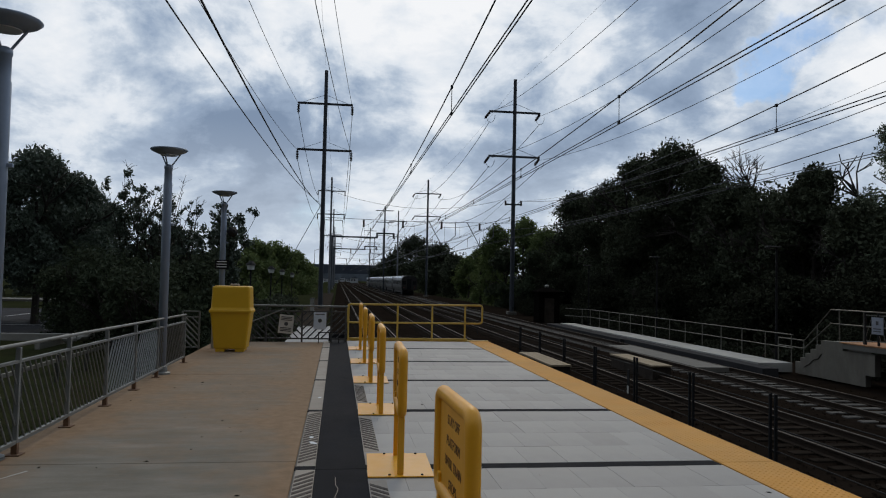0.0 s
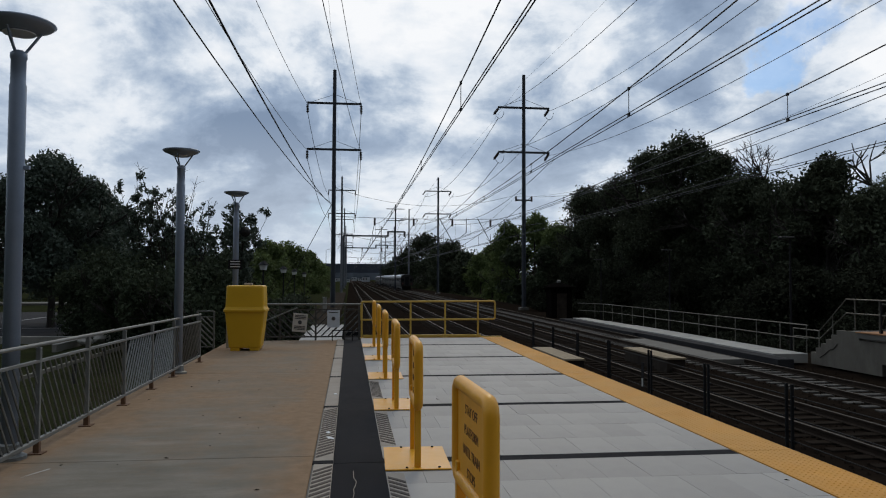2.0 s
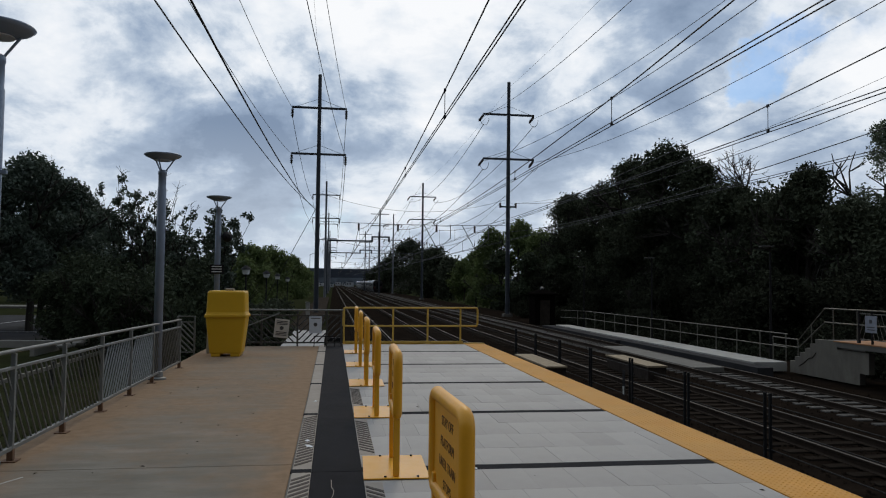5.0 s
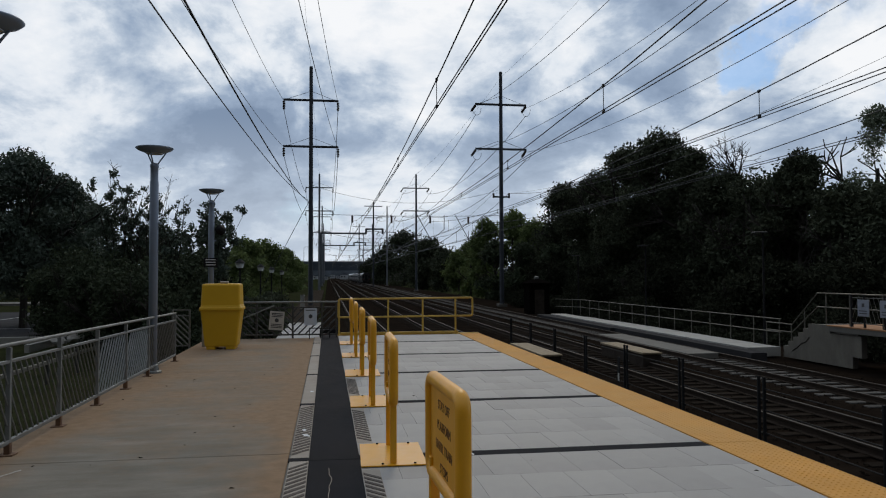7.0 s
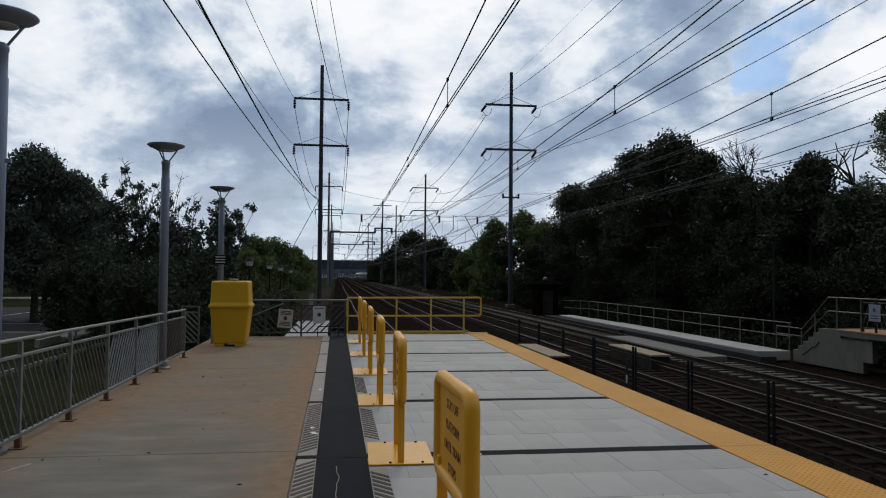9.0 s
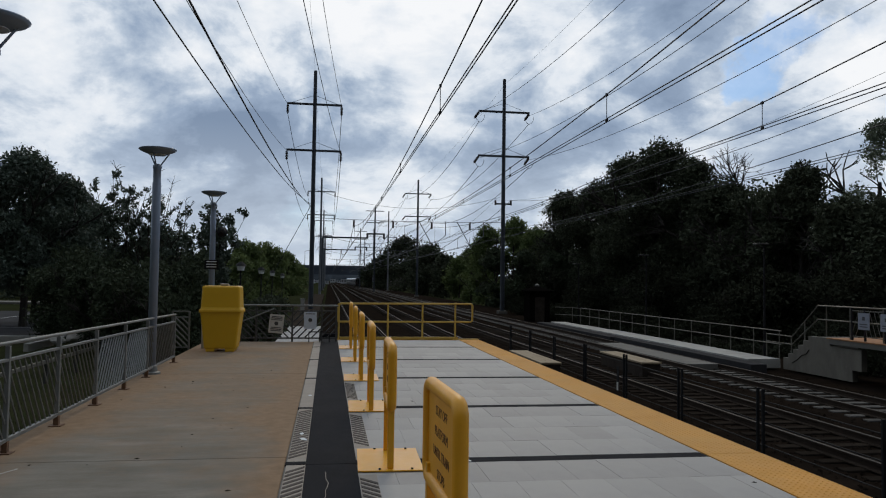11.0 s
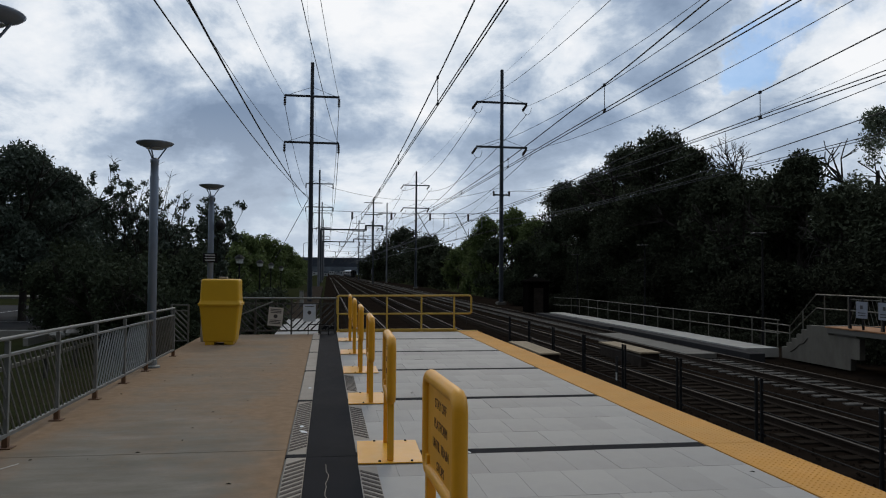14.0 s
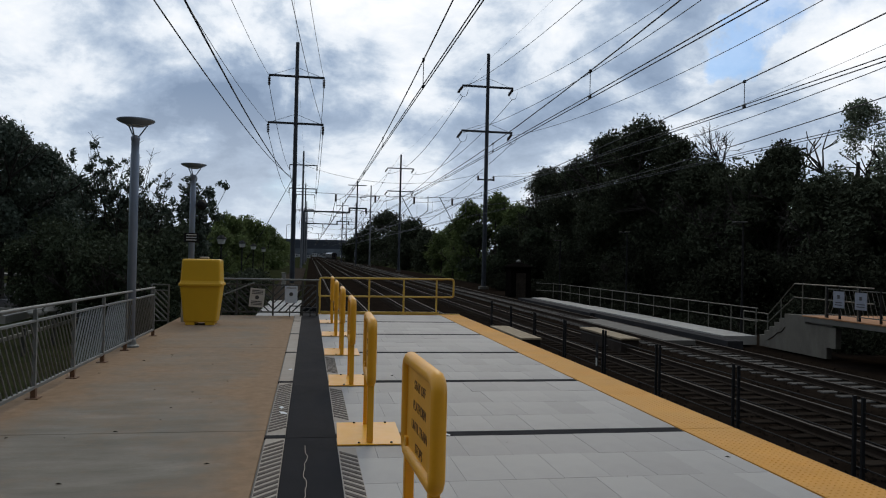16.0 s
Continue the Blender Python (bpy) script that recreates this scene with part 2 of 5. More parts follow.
RUSTED = material("rusted_base", (0.16, 0.085, 0.045), 0.85, spread=0.3, scale=9, fine=70)
LAMP_PAINT = material("lamp_post_paint", (0.24, 0.29, 0.37), 0.45, 0.2, spread=0.1, scale=3, fine=50, bump=0.03)
POLE_STEEL = material("weathered_pole_steel", (0.036, 0.044, 0.058), 0.6, 0.0, spread=0.3, scale=1.2, fine=20, bump=0.1)
POLE_GREY = material("grey_pole_steel", (0.17, 0.18, 0.20), 0.7, 0.3, spread=0.2, scale=1.2, fine=20, bump=0.1)
WIRE = material("copper_wire_dark", (0.035, 0.037, 0.042), 0.6, 0.4, spread=0.1, bump=0)
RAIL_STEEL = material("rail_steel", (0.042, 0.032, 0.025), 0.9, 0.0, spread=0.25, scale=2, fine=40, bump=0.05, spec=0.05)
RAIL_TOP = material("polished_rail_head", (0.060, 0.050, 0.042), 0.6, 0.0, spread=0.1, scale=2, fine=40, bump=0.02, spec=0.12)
SLEEPER = material("dark_timber_sleeper", (0.026, 0.021, 0.017), 0.95, spread=0.3, scale=3, fine=40, bump=0.2, per_object=0.2, per_island=0.2, spec=0.0)
SLEEPER_PALE = material("concrete_sleeper", (0.100, 0.095, 0.088), 0.95, spread=0.3, scale=3, fine=40, bump=0.2, per_object=0.2, per_island=0.2, spec=0.05)
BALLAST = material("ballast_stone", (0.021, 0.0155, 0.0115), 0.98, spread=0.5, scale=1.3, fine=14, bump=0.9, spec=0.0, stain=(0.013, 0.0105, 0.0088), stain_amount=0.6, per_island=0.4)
GRASS = material("grass", (0.022, 0.027, 0.012), 0.97, spread=0.4, scale=0.4, fine=16, bump=0.6, stain=(0.032, 0.029, 0.016), stain_amount=0.5, per_island=0.3, spec=0.0)
ASPHALT = material("asphalt", (0.034, 0.034, 0.037), 0.9, spread=0.25, scale=0.5, fine=35, bump=0.3, stain=(0.05, 0.05, 0.05), stain_amount=0.4, spec=0.05)
WHITE_LINE = material("white_road_paint", (0.42, 0.42, 0.41), 0.8, spread=0.2, scale=4)
KERB = material("kerb_concrete", (0.34, 0.33, 0.30), 0.9, spread=0.15, scale=2)
LEAF_DARK = material("dark_leaves", (0.070, 0.082, 0.054), 0.85, spread=0.35, scale=0.5, fine=5, bump=0, per_island=0.45, sheer=0.10, spec=0.05)
# about half as bright as dark_leaves: the wood's shade is put into the colour
LEAF_SCRUB_SHADED = material("shaded_scrub_leaves", (0.034, 0.038, 0.026), 0.9, spread=0.35, scale=0.5, fine=5, bump=0, per_island=0.4, sheer=0.06, spec=0.0)
# pale bluish haze over the left-hand trees is put into this leaf colour
LEAF_HAZED = material("haze_tinted_leaves", (0.078, 0.104, 0.076), 0.6, spread=0.3, scale=0.5, fine=5, bump=0, per_island=0.4, sheer=0.2, spec=0.4)
LEAF_GREY = material("grey_green_leaves", (0.150, 0.180, 0.125), 0.65, spread=0.3, scale=0.5, fine=5, bump=0, per_island=0.4, sheer=0.3, spec=0.3)
LEAF_MID = material("green_leaves", (0.058, 0.074, 0.044), 0.8, spread=0.35, scale=0.5, fine=5, bump=0, per_island=0.4, sheer=0.14, spec=0.1)
LEAF_LIGHT = material("light_green_leaves", (0.125, 0.165, 0.062), 0.75, spread=0.3, scale=0.5, fine=5, bump=0, per_island=0.4, sheer=0.34, spec=0.2)
BARK = material("bark", (0.032, 0.026, 0.021), 0.95, spread=0.4, scale=4, fine=30, bump=0.6, stretch=(1, 1, 0.25))
BLACK_STEEL = material("black_fence_steel", (0.013, 0.013, 0.014), 0.75, 0.0, spread=0.2, bump=0.02, spec=0.2)
WOOD_PALE = material("pale_timber", (0.30, 0.235, 0.15), 0.85, spread=0.2, scale=3, fine=40, bump=0.2, stretch=(6, 0.6, 6))
WOOD_DARK = material("dark_timber", (0.045, 0.037, 0.031), 0.9, spread=0.3, scale=3, fine=40, spec=0.05)
BRICK_RED = material("orange_deck_edge", (0.36, 0.17, 0.07), 0.85, spread=0.2, scale=3, fine=50)
HUT = material("dark_brown_hut", (0.007, 0.006, 0.0055), 0.95, spread=0.3, scale=2, fine=30, spec=0.0)
SIGN_WHITE = material("white_sign", (0.62, 0.64, 0.67), 0.5, spread=0.06, scale=4, bump=0)
SIGN_INK = material("dark_sign_ink", (0.05, 0.05, 0.055), 0.6, spread=0.1, bump=0)
INSULATOR = material("brown_insulator", (0.045, 0.03, 0.026), 0.35, spread=0.2, bump=0)
BRIDGE_STEEL = material("bridge_girder", (0.075, 0.092, 0.125), 0.8, spread=0.2, scale=0.3, fine=4)
TRAIN_STEEL = material("ribbed_stainless", (0.032, 0.03, 0.029), 0.45, 0.3, spread=0.15, scale=0.5, fine=8)
# sky highlights along the coach roofs are put into this pale colour
TRAIN_ROOF = material("roof_highlight", (0.70, 0.71, 0.72), 0.2, 0.6, spread=0.1, scale=0.6, fine=8)
TRAIN_DARK = material("dark_train_parts", (0.022, 0.022, 0.024), 0.6, spread=0.2)
GLASS_DARK = material("dark_window_glass", (0.015, 0.017, 0.02), 0.08, spread=0.1, bump=0)
HAZE_HILL = material("hazy_far_town", (0.55, 0.58, 0.62), 0.95, spread=0.45, scale=0.12, fine=0.6, bump=0)
LAMP_GLASS = material("lamp_glass_white", (0.90, 0.91, 0.92), 0.3, spread=0.02, bump=0, sheer=0.6)
LANTERN_WHITE = material("opal_lantern_glass", (0.88, 0.89, 0.88), 0.25, spread=0.02, bump=0)
TAIL_RED = material("red_lens", (0.25, 0.02, 0.015), 0.3, bump=0)


# ---- builders ----
def finish(bm, name, mat, smooth=False):
    me = bpy.data.meshes.new(name)
    bmesh.ops.recalc_face_normals(bm, faces=bm.faces)
    if smooth:
        for f in bm.faces:
            f.smooth = len(f.verts) == 4
    bm.to_mesh(me)
    bm.free()
    me.materials.append(mat)
    return me


def part(name, bm, mat, parent=None, label="", smooth=False):
    ob = new(name, bm if isinstance(bm, bpy.types.Mesh) else finish(bm, name, mat, smooth))
    ob.parent = parent
    return tagged(ob, label)


def thing(name, at, label, category, group="", kind="", turn=0):
    ob = new(name)
    ob.empty_display_size = 0.2
    ob.matrix_basis = pose(*at, 0, 0, turn)
    return tagged(ob, label, category, group, kind)


def box(bm, x0, x1, y0, y1, z0, z1, r=0.0):
    vs = [bm.verts.new((x, y, z)) for x in (x0, x1) for y in (y0, y1) for z in (z0, z1)]
    fs = [bm.faces.new([vs[i] for i in q]) for q in ((0, 1, 3, 2), (4, 6, 7, 5), (0, 4, 5, 1), (2, 3, 7, 6), (0, 2, 6, 4), (1, 5, 7, 3))]
    if r:
        es = list({e for f in fs for e in f.edges})
        bmesh.ops.bevel(bm, geom=es, offset=r, segments=2, affect="EDGES", profile=0.5)
    return bm


def tube(bm, pts, r, seg=8, r_end=None, caps=True):
    pts = [Vector(p) for p in pts]
    rings, n = [], len(pts)
    ref = None
    for i, p in enumerate(pts):
        d = (pts[min(i + 1, n - 1)] - pts[max(i - 1, 0)]).normalized()
        if ref is None:
            ref = d.orthogonal().normalized()
        ref = (ref - d * ref.dot(d)).normalized()
        side = d.cross(ref)
        rr = r if r_end is None else r + (r_end - r) * i / (n - 1)
        rings.append([bm.verts.new(p + (ref * math.cos(a) + side * math.sin(a)) * rr) for a in (2 * math.pi * k / seg for k in range(seg))])
    for a, b in zip(rings, rings[1:]):
        for k in range(seg):
            bm.faces.new((a[k], a[(k + 1) % seg], b[(k + 1) % seg], b[k]))
    if caps and seg > 2:
        bm.faces.new(rings[0][::-1])
        bm.faces.new(rings[-1])
    return bm


def lathe(bm, profile, seg=24, at=(0, 0, 0)):
    rings = [[bm.verts.new((at[0] + r * math.cos(2 * math.pi * k / seg), at[1] + r * math.sin(2 * math.pi * k / seg), at[2] + z)) for k in range(seg)] for r, z in profile]
    for a, b in zip(rings, rings[1:]):
        for k in range(seg):
            bm.faces.new((a[k], a[(k + 1) % seg], b[(k + 1) % seg], b[k]))
    bm.faces.new(rings[0][::-1])
    bm.faces.new(rings[-1])
    return bm


def prism(bm, outline, axis, a, b):
    """Extrude an outline in the two other axes from a to b along axis."""
    def place(p, v):
        p = list(p)
        p.insert("xyz".index(axis), v)
        return bm.verts.new(p)
    lo, hi = [place(p, a) for p in outline], [place(p, b) for p in outline]
    n = len(outline)
    for k in range(n):
        bm.faces.new((lo[k], lo[(k + 1) % n], hi[(k + 1) % n], hi[k]))
    bm.faces.new(lo[::-1])
    bm.faces.new(hi)
    return bm


def fillet(pts, r, n=4):
    """Round the corners of a polyline."""
    pts = [Vector(p) for p in pts]
    out = [pts[0]]
    for a, b, c in zip(pts, pts[1:], pts[2:]):
        u, w = (a - b).normalized(), (c - b).normalized()
        for k in range(n + 1):
            s = k / n
            out.append(b + u * r * (1 - s) ** 2 + w * r * s ** 2)
    return out + [pts[-1]]


B = bmesh.new
# ---- the large structure ----
RAIL_Z = -1.22
TRACKS = (2.4, 6.25, 10.1, 13.95)


def ground():
    bm = B()
    xs = [-900, -300, -120, -60, -40, -30, -22, -16, -12, -8, -5, -3.6, -1.0, 0.4, 15.4, 15.6, 18, 20, 24, 30, 45, 70, 120, 300, 900]
    ys = [-120, -40, 0, 20, 30, 40, 55, 70, 90, 120, 160, 220, 300, 400, 600, 1000, 2200]
    grid = []
    for y in ys:
        row = []
        for x in xs:
            z = -1.52
            if x < -3.3:
                z = -0.95 + min(0, (x + 3.3)) * 0.05 if x > -12 else -1.35
            elif x > 17:
                z = -1.75 - min(1.2, (x - 17) * 0.08)
            z += noise.noise((x * 0.07, y * 0.05, 0)) * (0.12 if abs(x) < 40 else 0.6) if not -1.2 < x < 16 else 0
            row.append(bm.verts.new((x, y, z)))
        grid.append(row)
    for a, b in zip(grid, grid[1:]):
        for k in range(len(xs) - 1):
            bm.faces.new((a[k], a[k + 1], b[k + 1], b[k]))
    tagged(part("ground", bm, GRASS), "uneven grassy ground beside the railway", "ground", kind="structure")


def ballast():
    bm = B()
    # past x 16.6 the dark bed stands in for shade under the high platform
    prof = [(-0.6, -1.55), (0.5, -1.42), (16.6, -1.42), (20.6, -1.46), (20.6, -1.7), (-0.6, -1.6)]
    prism(bm, [(x, z) for x, z in prof], "y", -30, 900)
    tagged(part("ballast_bed", bm, BALLAST), "dark grey stone ballast bed under four tracks, widened to darken the platform void", "ballast", kind="structure")
    rng = random.Random(4)
    bm = B()
    for _ in range(5200):
        y = 9 + 55 * rng.random() ** 1.6
        x = rng.uniform(7.4, 16.2)
        s = rng.uniform(0.025, 0.055)
        c = Vector((x, y, -1.42 + s * 0.3))
        v = [bm.verts.new(c + Vector((rng.uniform(0.6, 1.2) * s * a, rng.uniform(0.6, 1.2) * s * b, rng.uniform(0.5, 1.0) * s * d)))
             for a, b, d in ((1, 0, 0), (-0.5, 0.9, 0), (-0.5, -0.9, 0), (0, 0, 1))]
        for f in ((0, 1, 3), (1, 2, 3), (2, 0, 3)):
            bm.faces.new([v[i] for i in f])
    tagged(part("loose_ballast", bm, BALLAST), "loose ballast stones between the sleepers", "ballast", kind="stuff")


def rail_profile(cx, z):
    h = 0.17
    return [(cx - 0.07, z - h), (cx + 0.07, z - h), (cx + 0.07, z - h + 0.02), (cx + 0.012, z - h + 0.04), (cx + 0.012, z - 0.05),
            (cx + 0.036, z - 0.038), (cx + 0.036, z - 0.004), (cx - 0.036, z - 0.004), (cx - 0.036, z - 0.038), (cx - 0.012, z - 0.05), (cx - 0.012, z - h + 0.04), (cx - 0.07, z - h + 0.02)]


def tracks():
    for i, cx in enumerate(TRACKS):
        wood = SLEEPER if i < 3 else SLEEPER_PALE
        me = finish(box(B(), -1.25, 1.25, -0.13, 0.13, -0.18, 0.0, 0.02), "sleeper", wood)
        t = thing("track", (cx, 0, 0), "steel rails on dark timber sleepers in dark ballast" if i < 3 else "steel rails on pale concrete sleepers in dark ballast", "track", "four tracks", "structure")
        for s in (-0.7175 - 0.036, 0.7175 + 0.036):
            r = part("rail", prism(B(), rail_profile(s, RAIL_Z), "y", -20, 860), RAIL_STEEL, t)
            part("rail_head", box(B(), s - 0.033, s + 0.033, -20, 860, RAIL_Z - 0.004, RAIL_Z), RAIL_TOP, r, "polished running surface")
        start = (24.0, 22.0, 9.5, 12.0)[i]
        y = start
        while y < 62:
            ob = part("sleeper", me, None, t)
            ob.location = (random.uniform(-0.02, 0.02), y, -1.385)
            y += 0.61
        bm = B()
        while y < 330:
            box(bm, -1.25, 1.25, y - 0.13, y + 0.13, -1.56, -1.385)
            y += 0.61
        tagged(part("far_sleepers", bm, wood, t), kind="stuff")


def platform():
    p = tagged(new("platform"), "broad concrete station platform with rusty brown stains", "platform", kind="structure")
    edges = [-12, -5.6, 0.9, 7.65, 14.35, 21.6]
    for a, b in zip(edges, edges[1:]):
        part("slab", box(B(), -3.3, -0.342, a + 0.006, b - 0.006, -0.45, 0.0, 0.008), CONCRETE_RUSTY, p)
    part("platform_base", box(B(), -3.25, 0.3, -12, 21.5, -1.6, -0.45), CONCRETE_OLD, p)
    part("edge_kerb", box(B(), -0.341, 0.6, -12, 22.0, -0.44, -0.012), CONCRETE_OLD, p)


BAY = 3.13
GAPS = [7.38 + BAY * k for k in range(-3, 5)]


def deck():
    d = tagged(new("platform_deck"), "pale grey panel deck built out over the nearest track", "deck", kind="structure")
    ys = GAPS + [22.35]
    me_cache = {}

    def tile(w, l):
        key = (round(w, 3), round(l, 3))
        if key not in me_cache:
            bm = B()
            box(bm, -w / 2 + 0.0008, w / 2 - 0.0008, -l / 2 + 0.0014, l / 2 - 0.0014, -0.04, 0.0)
            es = [e for e in bm.edges if all(v.co.z > -0.01 for v in e.verts)]
            bmesh.ops.bevel(bm, geom=es, offset=0.0012, segments=1, affect="EDGES")
            me_cache[key] = finish(bm, "deck_tile", DECK)
        return me_cache[key]

    k = 0
    for a, b in zip(ys, ys[1:]):
        a, b = a + 0.10, b - 0.10
        rows = 4
        for r in range(rows):
            l = (b - a) / rows
            off = (0.0, 0.45, 0.2, 0.65)[(r + k) % 4]
            cut = [0.335]
            v = 0.335 + 0.16 + off * 0.4
            while v < 3.9:
                cut.append(v)
                v += 0.405
            if 3.93 - cut[-1] < 0.12:
                cut.pop()
            cut.append(3.93)
            for x0, x1 in zip(cut, cut[1:]):
                ob = part("deck_tile", tile(x1 - x0, l), None, d)
                ob.location = ((x0 + x1) / 2, a + l * (r + 0.5), random.uniform(-0.0012, 0.0012))
        k += 1
    for g in GAPS:
        part("gap_strip", box(B(), 0.335, 3.935, g - 0.098, g + 0.098, -0.05, -0.002, 0.003), RUBBER, d, "black rubber joint strip")
    part("deck_frame", box(B(), 0.62, 4.5, -3, 22.35, -0.30, -0.052), WOOD_DARK, d)
    for y in np.arange(-1, 23, 3.0):
        for x in (0.8, 4.3):
            part("deck_leg", box(B(), x - 0.08, x + 0.08, y - 0.08, y + 0.08, -1.55, -0.3), WOOD_DARK, d)
    part("end_fascia", box(B(), 0.4, 4.56, 22.36, 22.44, -0.32, 0.03, 0.01), YELLOW_RAIL, d, "yellow painted toe board")

    e = tagged(new("tactile_edge"), "yellow tactile warning strip along the deck edge", "tactile strip", kind="structure")
    for a, b in zip(ys, ys[1:]):
        part("tactile_panel", box(B(), 3.945, 4.56, a + 0.004, b - 0.004, -0.05, 0.006, 0.004), YELLOW_TILE, e)
    part("edge_nosing", box(B(), 4.563, 4.585, -2.0, 22.35, -0.3, -0.002, 0.004), WOOD_DARK, e)
    verts, faces = [], []
    y = 2.0
    while y < 22.3:
        for i in range(10):
            x = 3.975 + i * 0.0615
            n = len(verts)
            for r, z in ((0.0125, 0.0062), (0.008, 0.0096)):
                verts += [(x + r * math.cos(a), y + r * math.sin(a), z) for a in (math.pi / 3 * j for j in range(6))]
            faces += [(n + j, n + (j + 1) % 6, n + 6 + (j + 1) % 6, n + 6 + j) for j in range(6)] + [tuple(n + 6 + j for j in range(6))]
        y += 0.0615
    me = bpy.data.meshes.new("domes")
    me.from_pydata(verts, [], faces)
    me.materials.append(YELLOW_TILE)
    tagged(part("dome_rows", me, None, e), kind="stuff")


def walkway_strip():
    m = tagged(new("rubber_mat"), "long black rubber mat laid along the old platform edge", "mat", kind="structure")
    for a, b in ((-8, 7.3), (7.31, 22.6)):
        part("mat_length", box(B(), -0.142, 0.335, a, b, -0.01, 0.006, 0.003), RUBBER, m)
    part("mat_end_riser", box(B(), -0.2, 0.36, 22.62, 22.8, -0.9, 0.16, 0.01), RUBBER, m)
    # a frayed thread on the mat
    pts = [(0.05 + 0.012 * math.sin(k * 0.9) + 0.008 * math.sin(k * 2.1), 4.7 + 0.12 * k, 0.011) for k in range(20)]
    tagged(part("loose_thread", tube(B(), pts, 0.0035, 5), GREY_PAD), "thin pale thread lying loose on the rubber mat", "thread")
    t = tagged(new("old_tactile_strip"), "grey tactile pads with worn diagonal stripes", "tactile strip", kind="structure")
    ys = GAPS + [22.0]

    def pad(x0, x1, a, b, striped, slope):
        ob = part("pad", box(B(), x0, x1, a, b, -0.011, 0.002, 0.002), GREY_PAD, t)
        if striped:
            bm = B()
            y = a - 0.4
            rise = (x1 - x0) * slope
            while y < b + 0.4:
                q = [(x0 + 0.006, y), (x1 - 0.006, y + rise), (x1 - 0.006, y + rise + 0.062), (x0 + 0.006, y + 0.062)]
                if min(p[1] for p in q) > a and max(p[1] for p in q) < b:
                    prism(bm, q, "z", 0.0015, 0.0065)
                y += 0.128
            part("stripes", bm, STRIPE, ob, "worn dark diagonal stripes")

    for i, (a, b) in enumerate(zip(ys, ys[1:])):
        pad(-0.325, -0.146, a + 0.07, b - 0.07, b < 11, 1.1)
        part("pad_joint", box(B(), -0.34, -0.146, a - 0.06, a + 0.06, -0.011, 0.004, 0.002), RUBBER, t)
    for a, b in ((0.5, 3.6), (4.95, 6.9), (8.0, 10.05), (11.15, 13.1)):
        pad(0.34, 0.50, a, b, True, -1.1)


def bridge():
    y = 385.0
    b = thing("road_bridge", (0, y, 0), "dark blue-grey steel girder road bridge over the tracks", "bridge")
    part("girder", box(B(), -60, 75, 0, 11, 4.3, 7.9, 0.1), BRIDGE_STEEL, b)
    part("parapet", box(B(), -60, 75, -0.25, -0.02, 7.6, 8.9, 0.03), BRIDGE_STEEL, b)
    part("lower_flange", box(B(), -60, 75, -0.4, -0.02, 4.2, 4.5), BRIDGE_STEEL, b)
    for x in (-9, 22):
        part("pier", box(B(), x - 1.2, x + 1.2, 1, 10, -1.6, 4.3, 0.1), CONCRETE_OLD, b)
    for s, x in ((-1, -14), (1, 30)):
        part("abutment", box(B(), min(x, x + s * 45), max(x, x + s * 45), 0.5, 10.5, -1.6, 4.3), CONCRETE_OLD, b)
    for x in np.arange(-20, 40, 4):
        part("stiffener", box(B(), x - 0.12, x + 0.12, -0.30, -0.02, 4.5, 7.6), BRIDGE_STEEL, b)


def bridge_lamp(x):
    l = thing("street_lamp", (x, 390.0, 8.0), "tall slim street lamp standing on the road bridge", "street lamp")
    part("shaft", tube(B(), [(0, 0, 0), (0, 0, 8.0)], 0.16, 6, 0.1), POLE_GREY, l)
    part("arm", tube(B(), [(0, 0, 7.8), (1.0, 0, 8.3), (2.6, 0, 8.5)], 0.09, 6), POLE_GREY, l)
    part("head", box(B(), 2.4, 3.4, -0.25, 0.25, 8.4, 8.65, 0.05), POLE_GREY, l)


def far_distance():
    rng = random.Random(9)
    for k in range(22):
        x, w, h, y = rng.uniform(-90, 90), rng.uniform(6, 16), rng.uniform(1.6, 4.2), rng.uniform(480, 900)
        if k < 6:
            x, w, h = -16 + 7 * k, rng.uniform(4, 8), rng.uniform(2.0, 4.6)
        bl = thing("far_building", (x, y, -1.5), "low pale building far off in the haze", "building", "far town")
        part("wall", box(B(), -w / 2, w / 2, 0, 10, 0, h), HAZE_HILL, bl)
        for q in range(int(w / 2.2)):
            part("window", box(B(), -w / 2 + 0.6 + 2.2 * q, -w / 2 + 1.7 + 2.2 * q, -0.06, -0.01, h * 0.45, h * 0.75), GLASS_DARK, bl)
        part("roof", prism(B(), [(-w / 2 - 0.3, h), (w / 2 + 0.3, h), (0, h + 1.2)], "y", -0.3, 10.3), BRIDGE_STEEL, bl)


def far_ridge():
    bm = B()
    rng = random.Random(21)
    tops = [(x, 13.5 + 2.2 * noise.noise((x * 0.02, 3.1, 0)) + rng.uniform(-0.5, 0.5)) for x in range(-700, 900, 7)]
    prism(bm, [(-700, -6), (893, -6)] + tops[::-1], "y", 1500, 1560)
    tagged(part("far_ridge", bm, RIDGE_HAZE), "low hazy wooded ridge on the horizon", "backdrop", kind="structure")


RIDGE_HAZE = material("hazy_ridge", (0.20, 0.235, 0.28), 1.0, spread=0.4, scale=0.02, fine=0.15, bump=0, spec=0.0)
far_ridge()
ground()
ballast()
platform()
walkway_strip()
bridge()
bridge_lamp(-12.0)
far_distance()
# ---- overhead line ----
POLE_GAP = 74.0


